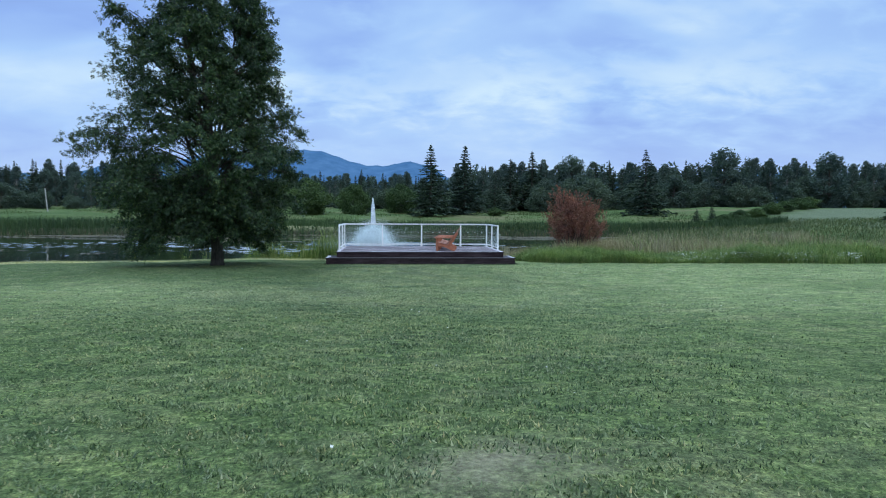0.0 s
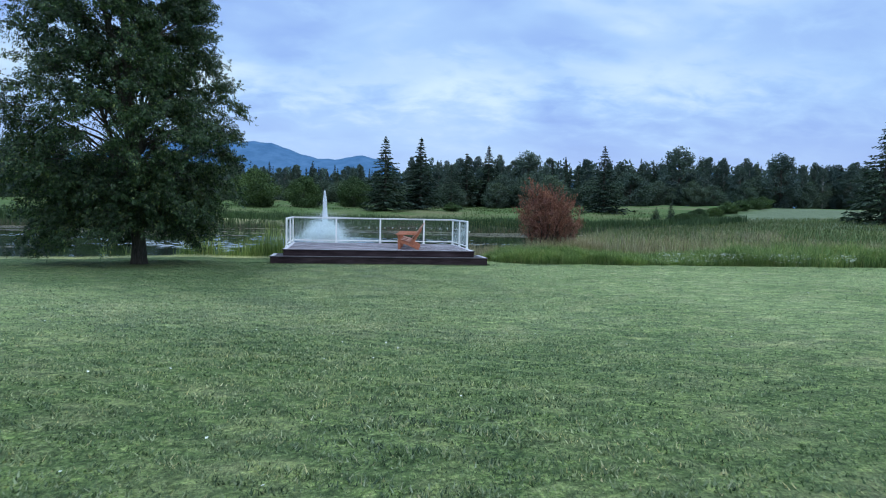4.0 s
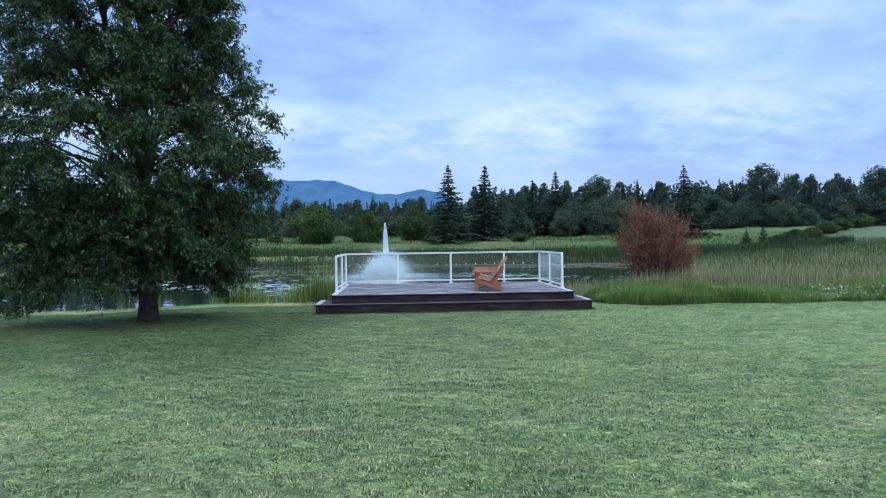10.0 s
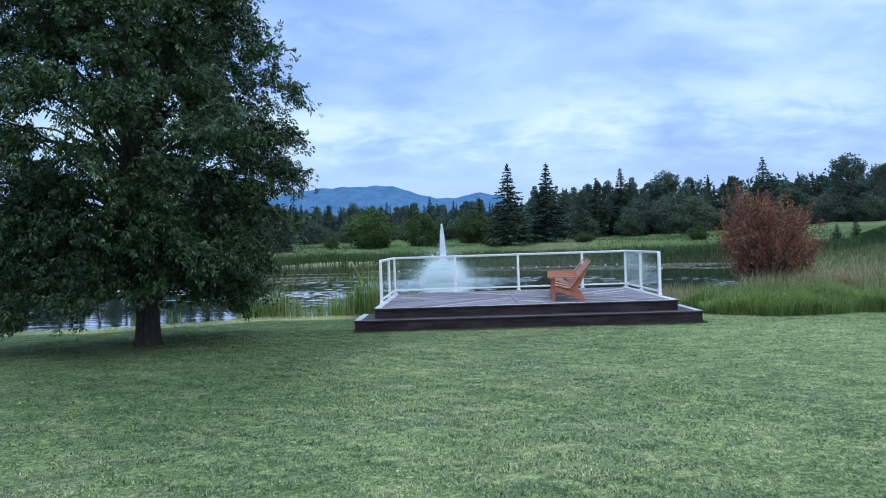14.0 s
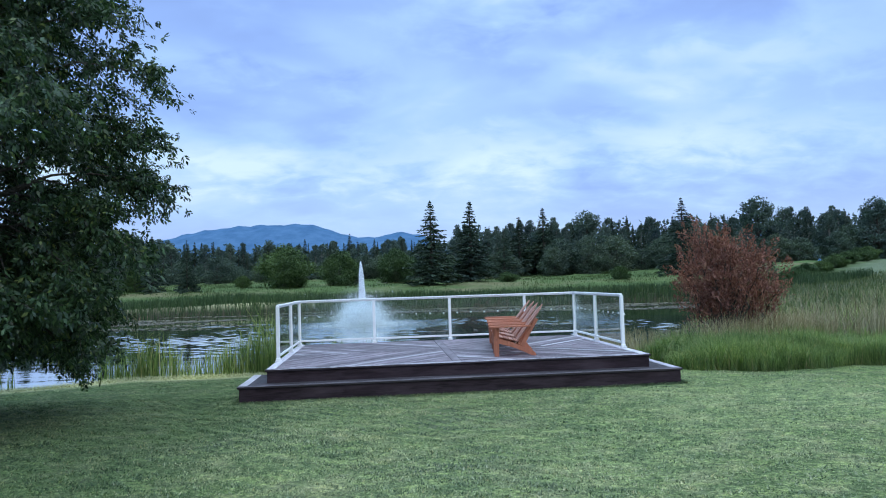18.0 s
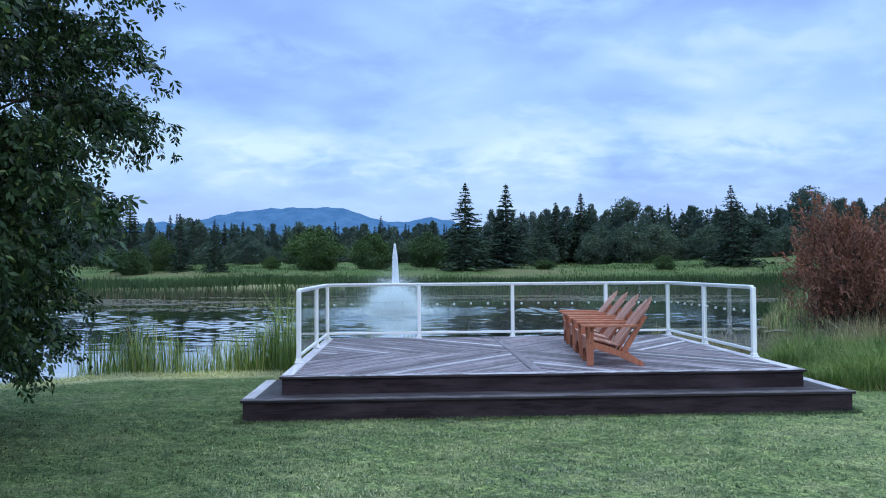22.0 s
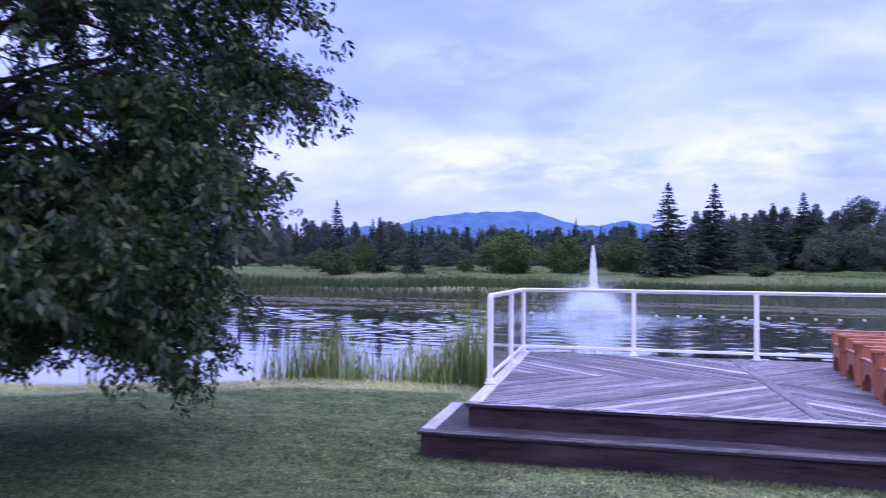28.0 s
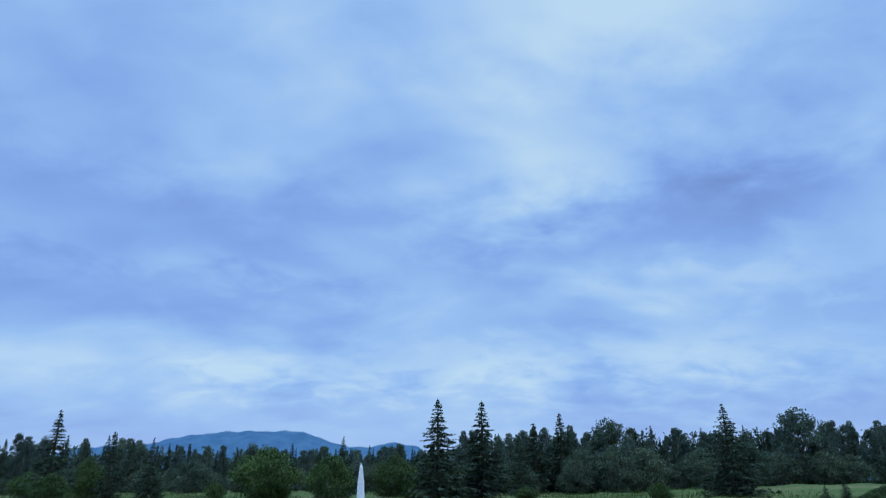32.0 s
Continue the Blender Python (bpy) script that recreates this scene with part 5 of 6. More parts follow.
# x, y, height of the tip above the foot, mesh, width, label
for x, y, h, k, wide, label in (
        (4.56, 99.4, 10.6, 0, 1.38, "tall dark spruce standing free in the meadow"), (10.0, 103.8, 10.7, 1, 1.42, "tall dark spruce beside another in the meadow"),
        (-5.9, 110.5, 7.0, 2, 0.85, "dark spruce tip rising behind green bushes"), (36.1, 98.1, 9.6, 2, 1.28, "broad dark spruce in the meadow"),
        (24.8, 125, 11.2, 1, 1.35, "dark spruce before the woods"), (20.6, 124, 9.7, 3, 1.7, "dark narrow spruce before the woods"),
        (-34.6, 100, 9.0, 3, 1.3, "slim spruce behind a bush across the pond"), (-28.9, 100, 6.9, 3, 1.3, "slim spruce across the pond"),
        (-24.6, 99.0, 6.2, 2, 0.85, "small broad spruce across the pond"), (40.5, 86, 2.3, 2, 1.2, "small young spruce in the meadow"), (38.2, 85.5, 1.8, 2, 1.4, "small young spruce in the meadow"),
        (55.8, 68.5, 11.2, 2, 1.25, "tall dark spruce at the edge of the hay field"), (15.9, 112, 7.4, 2, 1.0, "dark spruce before the woods")):
    base = (10.6, 10.2, 10.0, 9.0)[k]
    plant("spruce", SPRUCE[k], x, y, h / base, x * 37 % 360, label, "tree", "spruces", wide)

BUSH = [broadleaf_meshes(5.0, 3.2, 21, 15000, M_BUSH, 0.02, 0.17), broadleaf_meshes(5.0, 2.9, 22, 15000, M_BUSH, 0.02, 0.17)]
for x, y, h, k, wide, label in (
        (-14.1, 104.5, 4.9, 0, 1.12, "round green bush in the meadow"), (-6.9, 104.0, 4.2, 1, 1.05, "round green bush in the meadow"),
        (0.4, 112, 4.3, 0, 1.0, "dull green bush in the meadow"), (-32.9, 96.5, 2.6, 1, 1.3, "light green bush under a spruce"),
        (-32.4, 104, 4.0, 0, 0.62, "light green bush across the pond"), (-42, 112, 2.6, 0, 1.2, "grey-green bush before the woods"),
        (-20, 108.5, 1.5, 1, 1.3, "low green meadow bush"), (14.3, 101.5, 1.2, 0, 1.6, "low green meadow bush"), (27.5, 97, 1.5, 1, 1.5, "low green meadow bush"),
        (40.0, 82.0, 1.10, 1, 1.9, "low green hedge bush beside the hay field"), (44.2, 85.7, 1.25, 0, 1.7, "low green hedge bush beside the hay field"), (48.4, 89.4, 1.15, 1, 2.1, "low green hedge bush beside the hay field"),
        (52.6, 93.1, 1.50, 0, 1.6, "low green hedge bush beside the hay field"), (56.8, 96.8, 1.40, 1, 1.9, "low green hedge bush beside the hay field"), (61.0, 100.5, 1.70, 0, 1.7, "low green hedge bush beside the hay field"), (65.2, 104.2, 1.80, 1, 1.7, "low green hedge bush beside the hay field")):
    plant("bush", BUSH[k], x, y, h / 5.0, x * 53 % 360, label, "bush", "meadow bushes", wide)

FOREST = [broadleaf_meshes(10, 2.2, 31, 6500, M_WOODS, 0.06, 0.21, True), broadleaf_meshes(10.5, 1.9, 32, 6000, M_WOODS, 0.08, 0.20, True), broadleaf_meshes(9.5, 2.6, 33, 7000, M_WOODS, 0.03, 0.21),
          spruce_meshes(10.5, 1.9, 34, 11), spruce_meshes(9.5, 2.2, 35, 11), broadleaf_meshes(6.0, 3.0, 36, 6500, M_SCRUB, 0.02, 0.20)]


def build_forest():
    pick = random.Random(5)
    lines = []
    # rows of the wood's edge: x range, depth, spacing, tree heights, share of conifers
    for x0, x1, y0, y1, step, h0, h1, dark in (
            (-160, -62, 132, 140, 2.8, 7.4, 9.2, 0.35), (-62, -34, 138, 146, 2.4, 6.9, 8.6, 0.4), (-34, 0, 146, 150, 2.2, 6.2, 7.6, 0.6),
            (0, 14, 132, 136, 2.2, 5.8, 7.2, 0.35), (12, 64, 126, 132, 2.2, 6.8, 8.6, 0.3), (64, 135, 126, 116, 2.6, 7.0, 9.0, 0.22),
            (-120, -40, 142, 152, 2.6, 8.4, 10.0, 0.4), (-40, 2, 154, 158, 2.2, 7.2, 8.4, 0.65), (0, 16, 142, 148, 2.4, 6.8, 8.0, 0.45),
            (12, 70, 134, 140, 1.8, 8.4, 10.2, 0.42), (70, 140, 132, 124, 2.0, 8.4, 10.2, 0.3)):
        x = x0
        while x < x1:
            k = (x - x0) / (x1 - x0)
            lines.append((x + pick.uniform(-1, 1), y0 + (y1 - y0) * k + pick.uniform(-2.5, 2.5), pick.uniform(h0, h1), pick.random() < dark))
            x += 0.72 * step * pick.uniform(0.6, 1.4)
    made = {}
    for x, y, h, con in lines:
        k = pick.choice((3, 4)) if con else pick.choice((0, 1, 2, 0, 1))
        base = (10, 10.5, 9.5, 10.5, 9.5)[k]
        m = pose(x, y, float(ground_z(x, y)) - 0.1, 0, 0, pick.uniform(0, 360)) @ Matrix.Diagonal((h / base * pick.uniform(0.62, 1.0),) * 2 + (h / base, 1))
        if k not in made:
            t = thing("forest_tree", m, "dark conifer at the edge of the far woods" if con else "leafy tree at the edge of the far woods", "tree", "trees of the far woods")
            child("trunk", FOREST[k][0], t)
            child("crown", FOREST[k][1], t)
            made[k] = t
        else:
            c = copy_thing(made[k], m)
            c.matrix_basis = m
    for x, y, h in ((62.0, 126.0, 11.6), (33.0, 128.0, 10.6), (79.0, 120.0, 10.4)):
        m = pose(x, y, float(ground_z(x, y)) - 0.1, 0, 0, x * 31 % 360) @ Matrix.Diagonal((h / 9.5 * 1.25,) * 2 + (h / 9.5, 1))
        copy_thing(made[2], m).matrix_basis = m
    # undergrowth along the edge
    first_shrub = None
    for i in range(74):
        x = -120 + i * 3.6 + pick.uniform(-1.4, 1.4)
        y = (130 if x < -40 else 140 if x < 0 else 124) - 2 + pick.uniform(-4, 2)
        s = pick.uniform(0.35, 0.75) if x < 14 else pick.uniform(0.45, 0.95)
        m = pose(x, y, float(ground_z(x, y)) - 0.1, 0, 0, pick.uniform(0, 360)) @ Matrix.Diagonal((s * pick.uniform(1.0, 2.0), s * pick.uniform(1.0, 1.6), s, 1))
        if first_shrub is None:
            first_shrub = thing("forest_shrub", m, "dull green undergrowth before the far woods", "shrub", "undergrowth of the far woods")
            child("trunk", FOREST[5][0], first_shrub)
            child("crown", FOREST[5][1], first_shrub)
        else:
            copy_thing(first_shrub, m).matrix_basis = m


build_forest()


def build_deep_woods():
    """The wood behind its edge trees: one closed mass of leaves with an uneven top."""
    n = 110000
    x, y = rng.uniform(-300, 165, n), rng.uniform(0, 1, n)
    y = np.interp(x, [-150, -60, -20, 5, 15, 70, 165], [146, 150, 158, 146, 138, 138, 128]) + y * 9
    top = np.interp(x, [-150, -40, 0, 8, 16, 60, 165], [7.6, 7.2, 6.6, 6.2, 8.6, 9.2, 9.4]) * (0.86 + 0.12 * np.sin(x * 0.9) + 0.08 * np.sin(x * 2.3 + 1) + 0.06 * np.sin(x * 5.1))
    z = top * rng.uniform(0, 1, n) ** 0.8
    c = np.stack([x, y, ground_z(x, y) + z], 1)
    u = unit(rand_dirs(n) + np.array([0, 0, 0.25])) * rng.uniform(0.22, 0.52, n)[:, None]
    g = Geo()
    leaves(g, c, u, unit(np.cross(u, rand_dirs(n))) * np.linalg.norm(u, axis=1)[:, None] * 0.5)
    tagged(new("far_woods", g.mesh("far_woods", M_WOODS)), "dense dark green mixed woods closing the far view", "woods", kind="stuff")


build_deep_woods()


def build_pole():
    g = Geo()
    tube(g, [(0, 0, -0.3), (-0.35, 0, 3.6)], [0.11, 0.09], 7)
    x, y = -55.0, 112.0
    p = tagged(new("leaning_pole", g.mesh("pole", M_POLE, True)), "pale leaning wooden pole across the pond", "pole")
    p.matrix_basis = pose(x, y, float(ground_z(x, y)))


build_pole()

# ---------------------------------------------------------------- reeds, grasses and pond leaves


def stuff(name, g, mat, label, category):
    return tagged(new(name, g.mesh(name, mat)), label, category, kind="stuff")


def scatter(n, x0, x1, y0, y1, test):
    x, y = rng.uniform(x0, x1, n), rng.uniform(y0, y1, n)
    k = test(x, y)
    return x[k], y[k]


def patchy(x, y, s, seed=0.0):
    return 0.5 + 0.25 * (np.sin(x * s + seed) * np.sin(y * s * 1.3 + seed * 2) + np.sin(x * s * 2.3 + 1 + seed) * np.sin(y * s * 1.9 + 3)) + 0.25 * np.sin(x * s * 0.6 + y * s * 0.4 + seed)


def build_reeds():
    # clumps at the near left bank
    g = Geo()
    x, y = scatter(29000, -13, -3.7, 29.6, 34.8, lambda x, y: (np.abs(pond_depth(x, y) + 0.45) < 1.15) & (0.8 * patchy(x, y, 2.4, 1.0) - 0.5 + 0.85 * np.exp(-((x + 5.7) / 2.5) ** 6) + 0.75 * np.exp(-((x + 9.4) / 0.35) ** 2) > rng.uniform(0.2, 0.9, len(x))))
    h = rng.uniform(0.45, 1.55, len(x)) * (0.54 + 0.75 * patchy(x, y, 2.3, 2.0)) * (0.66 + 0.46 * smooth_step(x, -8.5, -4.6))
    blades(g, np.stack([x, y, ground_z(x, y) - 0.05], 1), h, rng.uniform(0.009, 0.017, len(x)), rng.uniform(0.02, 0.42, len(x)))
    stuff("bank_reeds", g, M_REED, "tall green reeds on the near pond bank", "reeds")
    g = Geo()
    x, y = scatter(4600, -40, -10, 26.5, 33.5, lambda x, y: (np.abs(pond_depth(x, y) + 0.1) < 0.7) & (patchy(x, y, 0.9, 4.0) > rng.uniform(0.4, 1.0, len(x))))
    blades(g, np.stack([x, y, ground_z(x, y) - 0.05], 1), rng.uniform(0.4, 0.95, len(x)), 0.014, rng.uniform(0.02, 0.3, len(x)))
    # a few thin stems behind the deck
    x, y = scatter(700, -3.6, 3.4, 32.2, 33.6, lambda x, y: patchy(x, y, 2.1, 0.5) > rng.uniform(0.55, 1.1, len(x)))
    blades(g, np.stack([x, y, np.full(len(x), WATER_Z - 0.1)], 1), rng.uniform(0.6, 1.55, len(x)), 0.012, rng.uniform(0.02, 0.35, len(x)))
    for x0 in (-3.25, -2.75, -1.95, -1.3, -0.85, 2.2):
        x, y = x0 + rng.normal(0, 0.12, 34), 32.7 + rng.normal(0, 0.25, 34)
        blades(g, np.stack([x, y, np.full(34, WATER_Z - 0.1)], 1), rng.uniform(1.0, 1.75, 34), 0.013, rng.uniform(0.02, 0.4, 34))
    # a loose clump in the water beside the deck
    x, y = scatter(1500, 3.9, 6.2, 32.0, 34.4, lambda x, y: patchy(x, y, 1.9, 2.2) > rng.uniform(0.35, 1.0, len(x)))
    blades(g, np.stack([x, y, np.minimum(ground_z(x, y), WATER_Z)], 1), rng.uniform(0.6, 1.3, len(x)), 0.013, rng.uniform(0.05, 0.45, len(x)))
    stuff("thin_reeds", g, M_REED, "sparse thin green reeds standing in the water", "reeds")
    # straw edge where the lawn was cut
    g = Geo()
    x, y = scatter(90000, -18, -3.9, 27.4, 33, lambda x, y: np.abs(pond_depth(x, y) + 1.55) < rng.normal(0, 0.3, len(x)) ** 2 + 0.5)
    blades(g, np.stack([x, y, ground_z(x, y)], 1), rng.uniform(0.03, 0.10, len(x)), 0.012, rng.uniform(0.8, 2.6, len(x)), 1)
    stuff("cut_straw", g, M_STRAW, "pale dry cut grass along the lawn's edge", "grass")
    # tall grass belt at the right bank, in soft overlapping tussocks
    def bank(n, x0, x1, share):
        x, y = scatter(n, x0, x1, 27.4, 36, lambda x, y: (y > 28.2 + 0.16 * np.sin(x * 1.7) + 0.08 * np.sin(x * 5) - 0.045 * (x - 4)) & (pond_depth(x, y) < 0.2) & (x > 4.5 + 0.35 * (y - 28.3) * np.sin(y * 3)) & (rng.uniform(0, 1, len(x)) < np.exp(-np.maximum(0, y - 29.2) / 2.6) * share(x)))
        front = np.exp(-np.maximum(0, y - 28.2 + 0.045 * (x - 4)) / 0.5)
        h = (rng.uniform(0.4, 1.0, len(x)) ** 0.6) * (0.45 + 0.5 * patchy(x, y, 1.5, 3.0)) * np.interp(x, [4.3, 5.2, 9, 10.5, 13, 14.5, 18], [0.75, 1.15, 1.05, 0.72, 0.70, 1.3, 1.4]) * (1 - 0.35 * front)
        return x, y, h
    g = Geo()
    x, y, h = bank(230000, 3.9, 16, lambda x: 1.0)
    blades(g, np.stack([x, y, ground_z(x, y) - 0.03], 1), h, rng.uniform(0.006, 0.012, len(x)), rng.uniform(0.1, 1.0, len(x)))
    x, y, h = bank(70000, 16, 30, lambda x: 1.0)
    blades(g, np.stack([x, y, ground_z(x, y) - 0.03], 1), h, rng.uniform(0.012, 0.022, len(x)), rng.uniform(0.1, 0.8, len(x)))
    stuff("bank_grass", g, M_TALL, "tall lush green grass along the bank beside the deck", "grass")
    # mixed green and dry cattails behind it
    g, g2 = Geo(), Geo()
    x, y = scatter(70000, 4.8, 46, 31.5, 52, lambda x, y: (pond_depth(x, y) < 0.3) & (pond_depth(x, y) > -16) & (patchy(x, y, 0.5, 1.5) > rng.uniform(0.2, 0.9, len(x))) & ((x - 7.7) ** 2 + (y - 33) ** 2 > 0.8))
    h = rng.uniform(0.5, 1.15, len(x)) * (0.55 + 0.6 * patchy(x, y, 1.3, 0.9))
    dry = rng.uniform(0, 1, len(x)) < 0.40 * patchy(x, y, 0.8, 5.0) + 0.25 * smooth_step(y, 33, 37) + 0.2 * smooth_step(x, 12, 18)
    for to, k, lean in ((g, dry, 0.8), (g2, ~dry, 0.5)):
        blades(to, np.stack([x, y, ground_z(x, y) - 0.05], 1)[k], h[k] * (1.12 if to is g else 0.95), rng.uniform(0.012, 0.028, k.sum()), rng.uniform(0.03, lean, k.sum()))
    # a dry fringe round the shrub's foot, along the water
    x, y = scatter(7500, 6.3, 9.8, 31.3, 34.2, lambda x, y: rng.uniform(0, 1, len(x)) < 0.75)
    blades(g, np.stack([x, y, np.maximum(ground_z(x, y), WATER_Z) - 0.05], 1), rng.uniform(0.55, 1.3, len(x)), rng.uniform(0.010, 0.022, len(x)), rng.uniform(0.03, 0.7, len(x)))
    # pale stems standing at the water's edge between deck and shrub, and a belt of them behind the lush bank
    x, y = scatter(3200, 4.6, 7.4, 33.6, 37.5, lambda x, y: patchy(x, y, 1.7, 3.3) > rng.uniform(0.3, 0.9, len(x)))
    blades(g, np.stack([x, y, np.maximum(ground_z(x, y), WATER_Z) - 0.05], 1), rng.uniform(0.45, 1.1, len(x)), rng.uniform(0.010, 0.022, len(x)), rng.uniform(0.02, 0.35, len(x)))
    x, y = scatter(9000, 9.0, 30, 31.8, 34.6, lambda x, y: (pond_depth(x, y) < 0) & (patchy(x, y, 0.9, 1.1) > rng.uniform(0.2, 0.9, len(x))))
    blades(g, np.stack([x, y, ground_z(x, y) - 0.05], 1), rng.uniform(0.7, 1.25, len(x)), rng.uniform(0.010, 0.024, len(x)), rng.uniform(0.03, 0.4, len(x)))
    stuff("dry_cattails", g, M_DRY, "pale dry cattail stems and seed heads in the marsh", "cattails")
    stuff("green_cattails", g2, M_REED, "green cattail leaves among dry ones in the marsh", "cattails")
    g = Geo()
    x, y = scatter(62000, 10, 80, 40, 84, lambda x, y: (pond_depth(x, y) < 0.2) & (pond_depth(x, y) > -38))
    blades(g, np.stack([x, y, ground_z(x, y) - 0.05], 1), rng.uniform(0.4, 1.0, len(x)) * (1 - 0.45 * smooth_step(x, 20, 34)), rng.uniform(0.02, 0.05, len(x)), rng.uniform(0.05, 0.7, len(x)))
    stuff("marsh_grass", g, M_MARSH, "wide belt of green marsh grass beyond the bank", "grass")
    # belt of cattails along the far shore, with a dry brown foot
    g, dry = Geo(), Geo()
    x, y = scatter(120000, -84, 60, 72, 92, lambda x, y: (pond_depth(x, y) < 0.6) & (pond_depth(x, y) > -5.5))
    h = rng.uniform(0.66, 1.18, len(x)) * (0.8 + 0.35 * patchy(x, y, 0.35, 5.0)) * (1.0 + 0.25 * smooth_step(-x, 15, 40))
    blades(g, np.stack([x, y, ground_z(x, y) - 0.1], 1), h, rng.uniform(0.03, 0.07, len(x)), rng.uniform(0.03, 0.35, len(x)))
    stuff("far_cattails", g, M_CATTAIL, "dense green cattails along the far shore", "cattails")
    x, y = scatter(20000, -84, 60, 72, 86, lambda x, y: (pond_depth(x, y) < 0.9) & (pond_depth(x, y) > -0.6))
    blades(dry, np.stack([x, y, np.maximum(ground_z(x, y), WATER_Z - 0.1)], 1), rng.uniform(0.3, 0.75, len(x)), rng.uniform(0.02, 0.05, len(x)), rng.uniform(0.03, 0.5, len(x)))
    stuff("far_dry_stems", dry, M_DRY_FAR, "brown dry stems at the far waterline", "cattails")
    # meadow grasses on the rising ground
    g = Geo()
    x, y = scatter(60000, -90, 46, 84, 130, lambda x, y: (pond_depth(x, y) < -5) & (patchy(x, y, 0.22, 2.0) > rng.uniform(0.2, 0.9, len(x))))
    blades(g, np.stack([x, y, ground_z(x, y)], 1), rng.uniform(0.12, 0.36, len(x)), rng.uniform(0.03, 0.06, len(x)), rng.uniform(0.1, 0.6, len(x)))
    stuff("meadow_grass", g, M_MEADOW, "long green meadow grass beyond the pond", "grass")
    # white flowers in the right bank
    g = Geo()
    x, y = scatter(5200, 10.6, 19.0, 27.0, 29.2, lambda x, y: (y > 28.0 - 0.045 * (x - 4)) & (y < 28.8 - 0.045 * (x - 4)) & (patchy(x, y, 1.1, 0.7) * 0.7 + 0.3 * smooth_step(x, 10.6, 13.5) > rng.uniform(0.35, 0.95, len(x))))
    c = np.stack([x, y, ground_z(x, y) + rng.uniform(0.16, 0.50, len(x))], 1)
    u = unit(rand_dirs(len(c)) * np.array([1, 1, 0.3])) * 0.024
    leaves(g, c, u, unit(np.cross(u, np.array([0, 0, 1.0]) + 0.3 * rand_dirs(len(c)))) * 0.030)
    stuff("white_flowers", g, M_FLOWER, "white wildflowers in the tall grass", "flowers")


build_reeds()


def build_pads():
    g = Geo()
    x, y = scatter(90000, -80, 40, 36, 82, lambda x, y: (pond_depth(x, y) > 0.4) & (np.hypot(x + 2.9, (y - 57.5) * 0.8) > 7.5) & (patchy(x * 0.45, y, 0.55, 2.5) * 0.7 + 0.36 * smooth_step(y, 52, 76) > rng.uniform(0.62, 0.86, len(x))))
    x, y = x[:26000], y[:26000]
    n = len(x)
    a = np.arange(6) * np.pi / 3
    r = rng.uniform(0.07, 0.17, n)
    c = np.stack([x, y, np.full(n, WATER_Z + 0.008)], 1)
    ring = c[:, None] + np.stack([np.cos(a)[None] * r[:, None] * 1.3, np.sin(a)[None] * r[:, None], rng.uniform(0, 0.025, (n, 6))], -1)
    v = ring.reshape(-1, 3)
    b = np.arange(n)[:, None] * 6
    g.add(v, np.concatenate([b + np.array([[0, 1, 2, 3]]), b + np.array([[0, 3, 4, 5]])]))
    stuff("pond_leaves", g, M_PAD, "drifts of brownish floating leaves on the pond", "water plants")


build_pads()


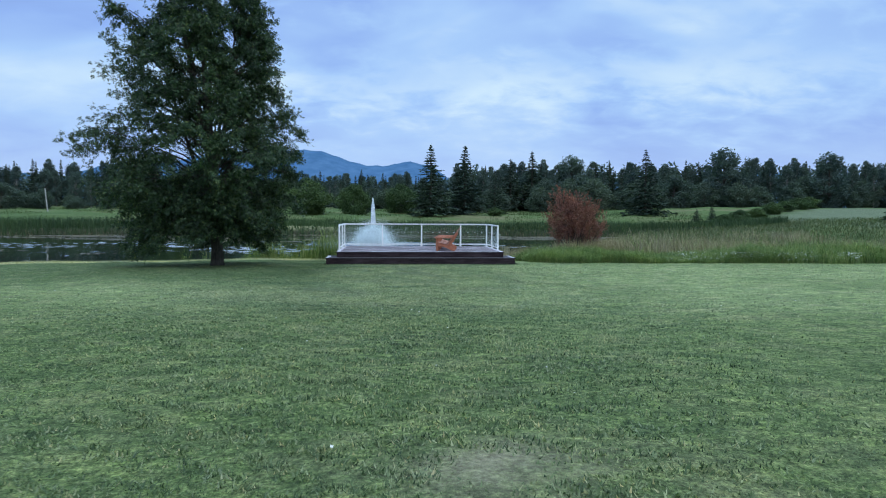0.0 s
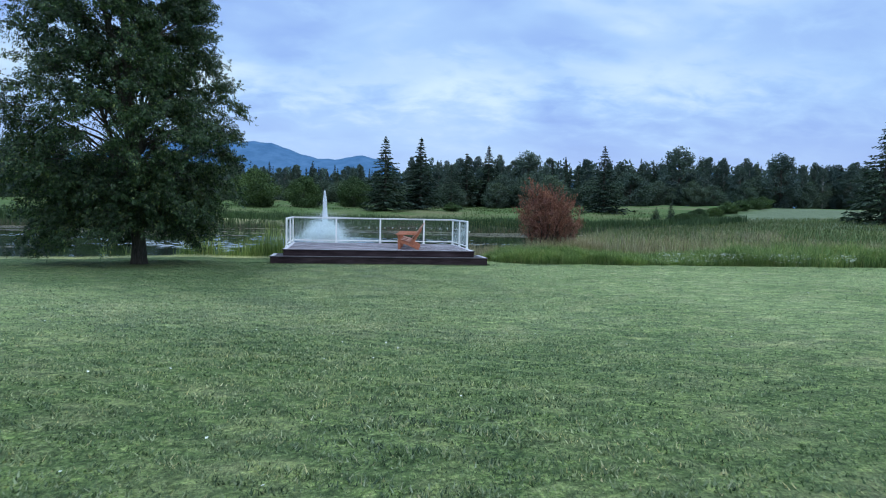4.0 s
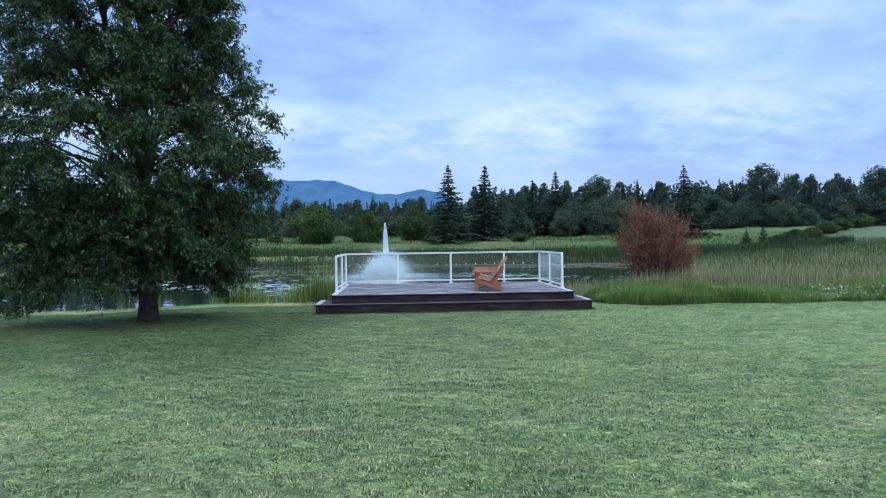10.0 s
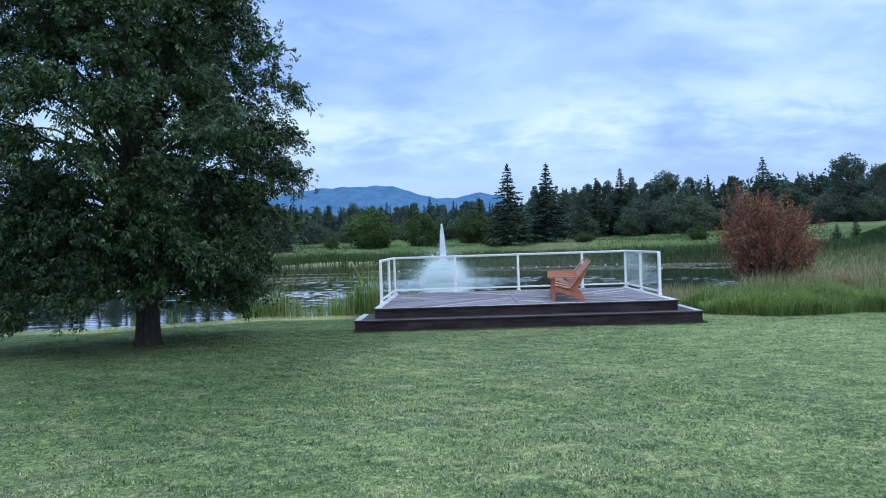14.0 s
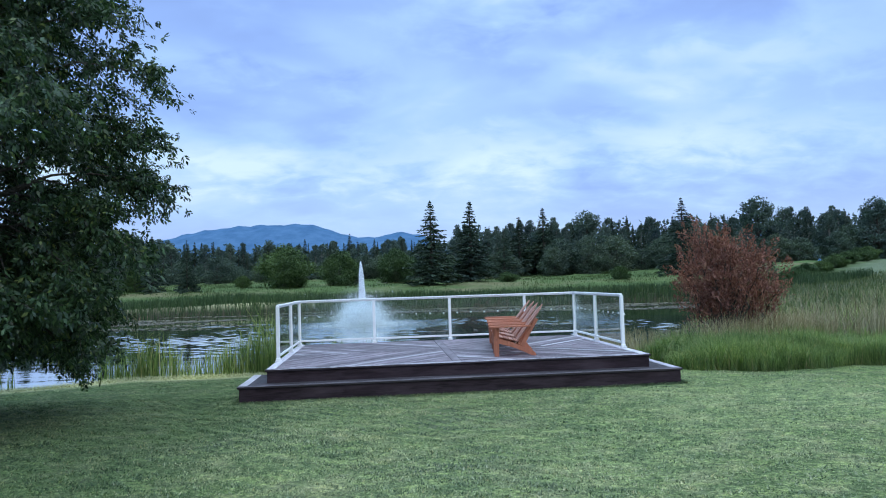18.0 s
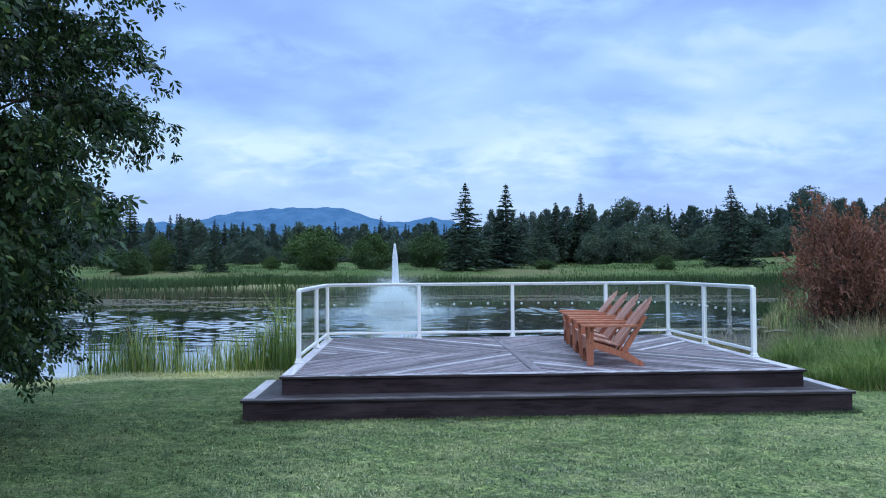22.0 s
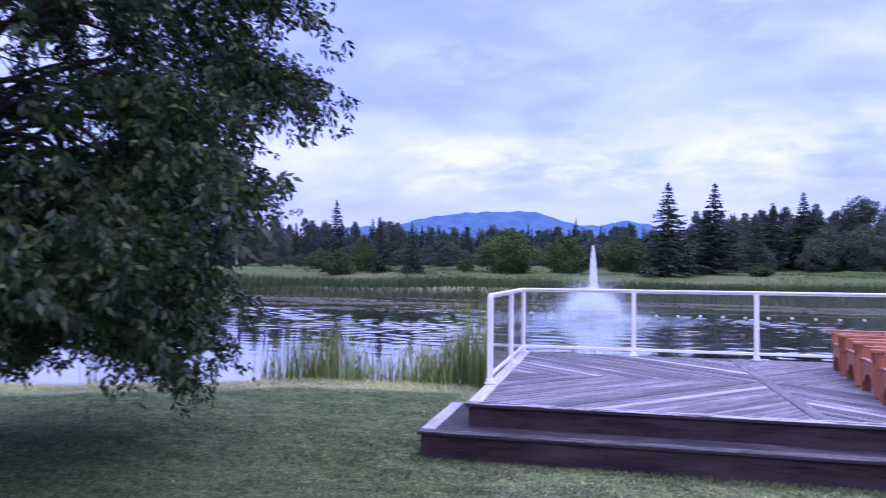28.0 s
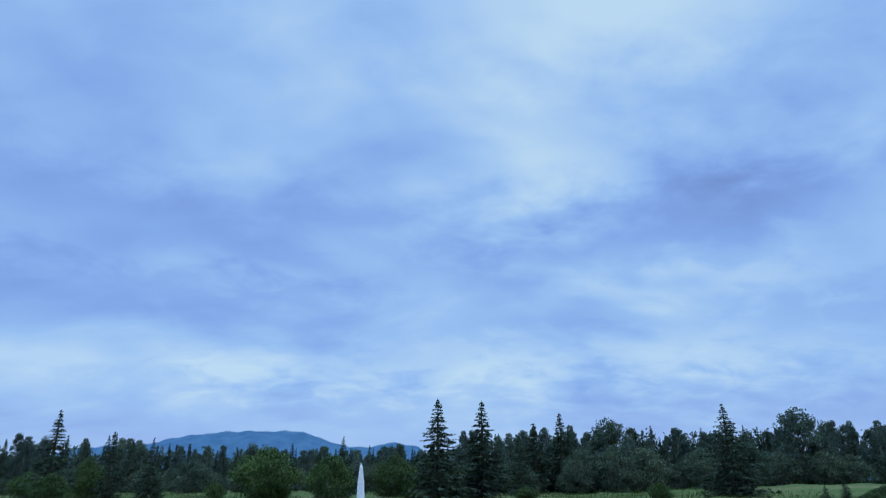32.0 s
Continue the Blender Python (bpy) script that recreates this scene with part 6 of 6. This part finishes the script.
def build_fountain():
    x0, y0 = -2.85, 57.6
    f = thing("fountain", pose(x0, y0, WATER_Z), "white water fountain jet with a cloud of spray in the pond", "fountain")
    top = 3.2 - WATER_Z
    g = Geo()
    # the jet: thin strands in a narrow column and drops that fall back close round it
    for k in range(60):
        th, s = rng.uniform(0, 2 * np.pi), rng.uniform(0, 1) ** 0.7
        zt = top * (1.0 - 0.22 * s * rng.uniform(0.2, 1.6))
        d = np.array([np.cos(th), np.sin(th), 0])
        p = np.array([d * 0.03 * s + np.array([0, 0, 0.1]), d * (0.02 + 0.05 * s) + np.array([0, 0, zt * 0.6]), d * (0.01 + 0.06 * s) + np.array([0, 0, zt])])
        tube(g, p, [0.022, 0.018, 0.008], 4)
    n = 30000
    th, k = rng.uniform(0, 2 * np.pi, n), rng.uniform(0, 1, n) ** 0.8
    r = (0.05 + 0.08 * np.minimum(k * 5, 1) + 0.20 * k ** 1.5) * rng.uniform(0, 1, n) ** 0.6
    c = np.stack([r * np.cos(th) + 0.06 * k, r * np.sin(th), top * (1 - k * 0.95) + rng.normal(0, 0.04, n)], 1)
    u = unit(rand_dirs(n) + np.array([0, 0, 1.2])) * rng.uniform(0.012, 0.040, n)[:, None]
    leaves(g, c, u, unit(np.cross(u, rand_dirs(n))) * rng.uniform(0.007, 0.014, n)[:, None])
    child("jet", g.mesh("jet", M_SPRAY), f, "narrow white water jet")
    # falling drops and mist
    g = Geo()
    n = 300000
    th = rng.uniform(0, 2 * np.pi, n)
    c = rng.normal(size=(n, 3)) * np.array([0.58, 0.58, 0.60]) + np.array([0.0, 0, 0.20])
    wide = rng.uniform(0, 1, n) < 0.40
    c[wide, :2] *= rng.uniform(1.4, 2.8, (wide.sum(), 1))
    c[wide, 2] *= rng.uniform(0.5, 1.5, wide.sum())
    c[:, 2] = np.abs(c[:, 2]) + 0.02
    low = rng.uniform(0, 1, n) < 0.06
    r = np.abs(rng.normal(0, 1.9, n))
    c = np.where(low[:, None], np.stack([r * np.cos(th), r * np.sin(th), rng.uniform(0.0, 0.04, n)], 1), c)
    u = unit(rand_dirs(n) * np.array([1, 1, 0.6])) * rng.uniform(0.008, 0.020, n)[:, None] * np.where(wide, 0.42, 0.9)[:, None]
    w = unit(np.cross(u, rand_dirs(n))) * np.linalg.norm(u, axis=1)[:, None] * 0.8
    leaves(g, c, u, w)
    spray = child("spray", g.mesh("spray", M_SPRAY), f, "soft white cloud of drops")
    spray["kind"] = "stuff"
    g = Geo()
    tube(g, [(0, 0, -0.5), (0, 0, -0.02), (0, 0, 0.06)], [0.35, 0.35, 0.10], 14)
    tube(g, [(0, 0, 0.05), (0, 0, 0.16)], [0.05, 0.03], 8)
    child("nozzle_float", g.mesh("float", M_CABLE), f, "dark floating nozzle")


build_fountain()


TUFTS = [(2 * np.pi / random.uniform(0.07, 0.60), random.uniform(0, np.pi), random.uniform(0, 6.28)) for k in range(11)]


def tuft_field(x, y):
    """Uneven clumps a hand's width across, 0 to 1."""
    return np.clip(0.5 + 0.2 * sum(np.sin(k * (x * math.cos(a) + y * math.sin(a)) + p) for k, a, p in TUFTS) / 1.5, 0, 1)


def build_lawn_blades():
    g, g2, g3 = Geo(), Geo(), Geo()

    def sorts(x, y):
        """Which blades are drier, and which are lusher, with the tree's shade put into their colour."""
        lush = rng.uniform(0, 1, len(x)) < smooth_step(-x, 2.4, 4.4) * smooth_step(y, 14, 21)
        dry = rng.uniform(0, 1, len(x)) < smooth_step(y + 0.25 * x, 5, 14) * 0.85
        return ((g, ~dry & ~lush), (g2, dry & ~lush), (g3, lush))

    def strew(n, tuft):
        x, y = scatter(n, -21, 19, 1.0, 31, lambda x, y: (rng.uniform(0, 1, len(x)) < 0.16 + 0.84 * np.exp(-((x + 2.2) / (3.2 + 0.12 * y)) ** 2)) & (pond_depth(x, y) < -2.2 + 0.12 * np.sin(x * 2.1)) & ~((x > STEP_L - 0.02) & (x < STEP_R + 0.02) & (y > STEP_F - 0.02)) & (np.hypot(x - TREE_X, y - TREE_Y) > 0.3) & (np.hypot((x + 0.95) / 0.45, (y - 2.35) / 0.36) > rng.uniform(0.4, 1.1, len(x))) & (y < 28.6 + 3 * (x < -4)) & (patchy(x, y, 2.2, 1.0) > rng.uniform(-0.4, 0.6, len(x))) & (rng.uniform(0, 1, len(x)) < 0.2 + 1.1 * tuft_field(x, y)))
        x, y = np.repeat(x, tuft) + rng.normal(0, 0.012, len(x) * tuft), np.repeat(y, tuft) + rng.normal(0, 0.012, len(y) * tuft)
        for to, k in sorts(x, y):
            blades(to, np.stack([x[k], y[k], ground_z(x[k], y[k]) - 0.004], 1), rng.uniform(0.012, 0.034, k.sum()) * (0.55 + 0.9 * tuft_field(x[k], y[k])), 0.0060 + 0.0006 * np.abs(x[k] + 1.7), rng.uniform(0.3, 1.8, k.sum()), 1)
    strew(330000, 3)
    # denser upright tufts along the walked strip
    x, y = scatter(1050000, -9, 6.5, 1.0, 27.5, lambda x, y: (rng.uniform(0, 1, len(x)) < np.exp(-((x + 1.7) / (2.3 + 0.09 * y)) ** 2)) & (rng.uniform(0, 1, len(x)) < 0.12 + 1.25 * tuft_field(x, y)) & ~((x > STEP_L - 0.02) & (x < STEP_R + 0.02) & (y > STEP_F - 0.02)) & (np.hypot((x + 0.95) / 0.45, (y - 2.35) / 0.36) > rng.uniform(0.4, 1.1, len(x))))
    for to, k in sorts(x, y):
        blades(to, np.stack([x[k], y[k], ground_z(x[k], y[k]) - 0.004], 1), rng.uniform(0.010, 0.026, k.sum()) * (0.5 + 1.1 * tuft_field(x[k], y[k])), rng.uniform(0.008, 0.018, k.sum()), rng.uniform(0.1, 1.4, k.sum()), 1)
    # longer blades left standing along the foot of the steps
    x = np.concatenate([rng.uniform(STEP_L - 0.05, STEP_R + 0.05, 9000), STEP_L - rng.uniform(0.0, 0.07, 2500), STEP_R + rng.uniform(0.0, 0.07, 2500)])
    y = np.concatenate([STEP_F + 0.02 - np.abs(rng.normal(0, 0.05, 9000)), rng.uniform(STEP_F, 28.4, 5000)])
    blades(g, np.stack([x, y, ground_z(x, y) - 0.004], 1), rng.uniform(0.012, 0.05, len(x)) * (0.5 + patchy(x, y, 2.6, 0.3)), 0.0065, rng.uniform(0.2, 1.3, len(x)), 1)
    stuff("lawn_grass", g, M_BLADE, "short mown green grass blades", "grass")
    stuff("lush_lawn_grass", g3, M_BLADE_LUSH_SHADED, "short dense lush grass, darkened in colour for the tree's shade", "grass")
    stuff("dry_lawn_grass", g2, M_BLADE_DRY, "short mown grass blades, paler and drier", "grass")
    # clover heads and small white petals dotted over the lawn
    g = Geo()
    x, y = scatter(420, -9, 9, 1, 27, lambda x, y: (patchy(x, y, 0.5, 0.2) > rng.uniform(0.3, 1, len(x))) & ~((x > STEP_L) & (x < STEP_R) & (y > STEP_F)))
    c = np.stack([x, y, ground_z(x, y) + 0.04], 1)
    u = unit(rand_dirs(len(c)) * np.array([1, 1, 0.4])) * 0.011
    leaves(g, c, u, unit(np.cross(u, np.array([0, 0, 1.0]) + 0.4 * rand_dirs(len(c)))) * 0.011)
    stuff("clover_heads", g, M_FLOWER, "small white clover heads in the lawn", "flowers")


build_lawn_blades()
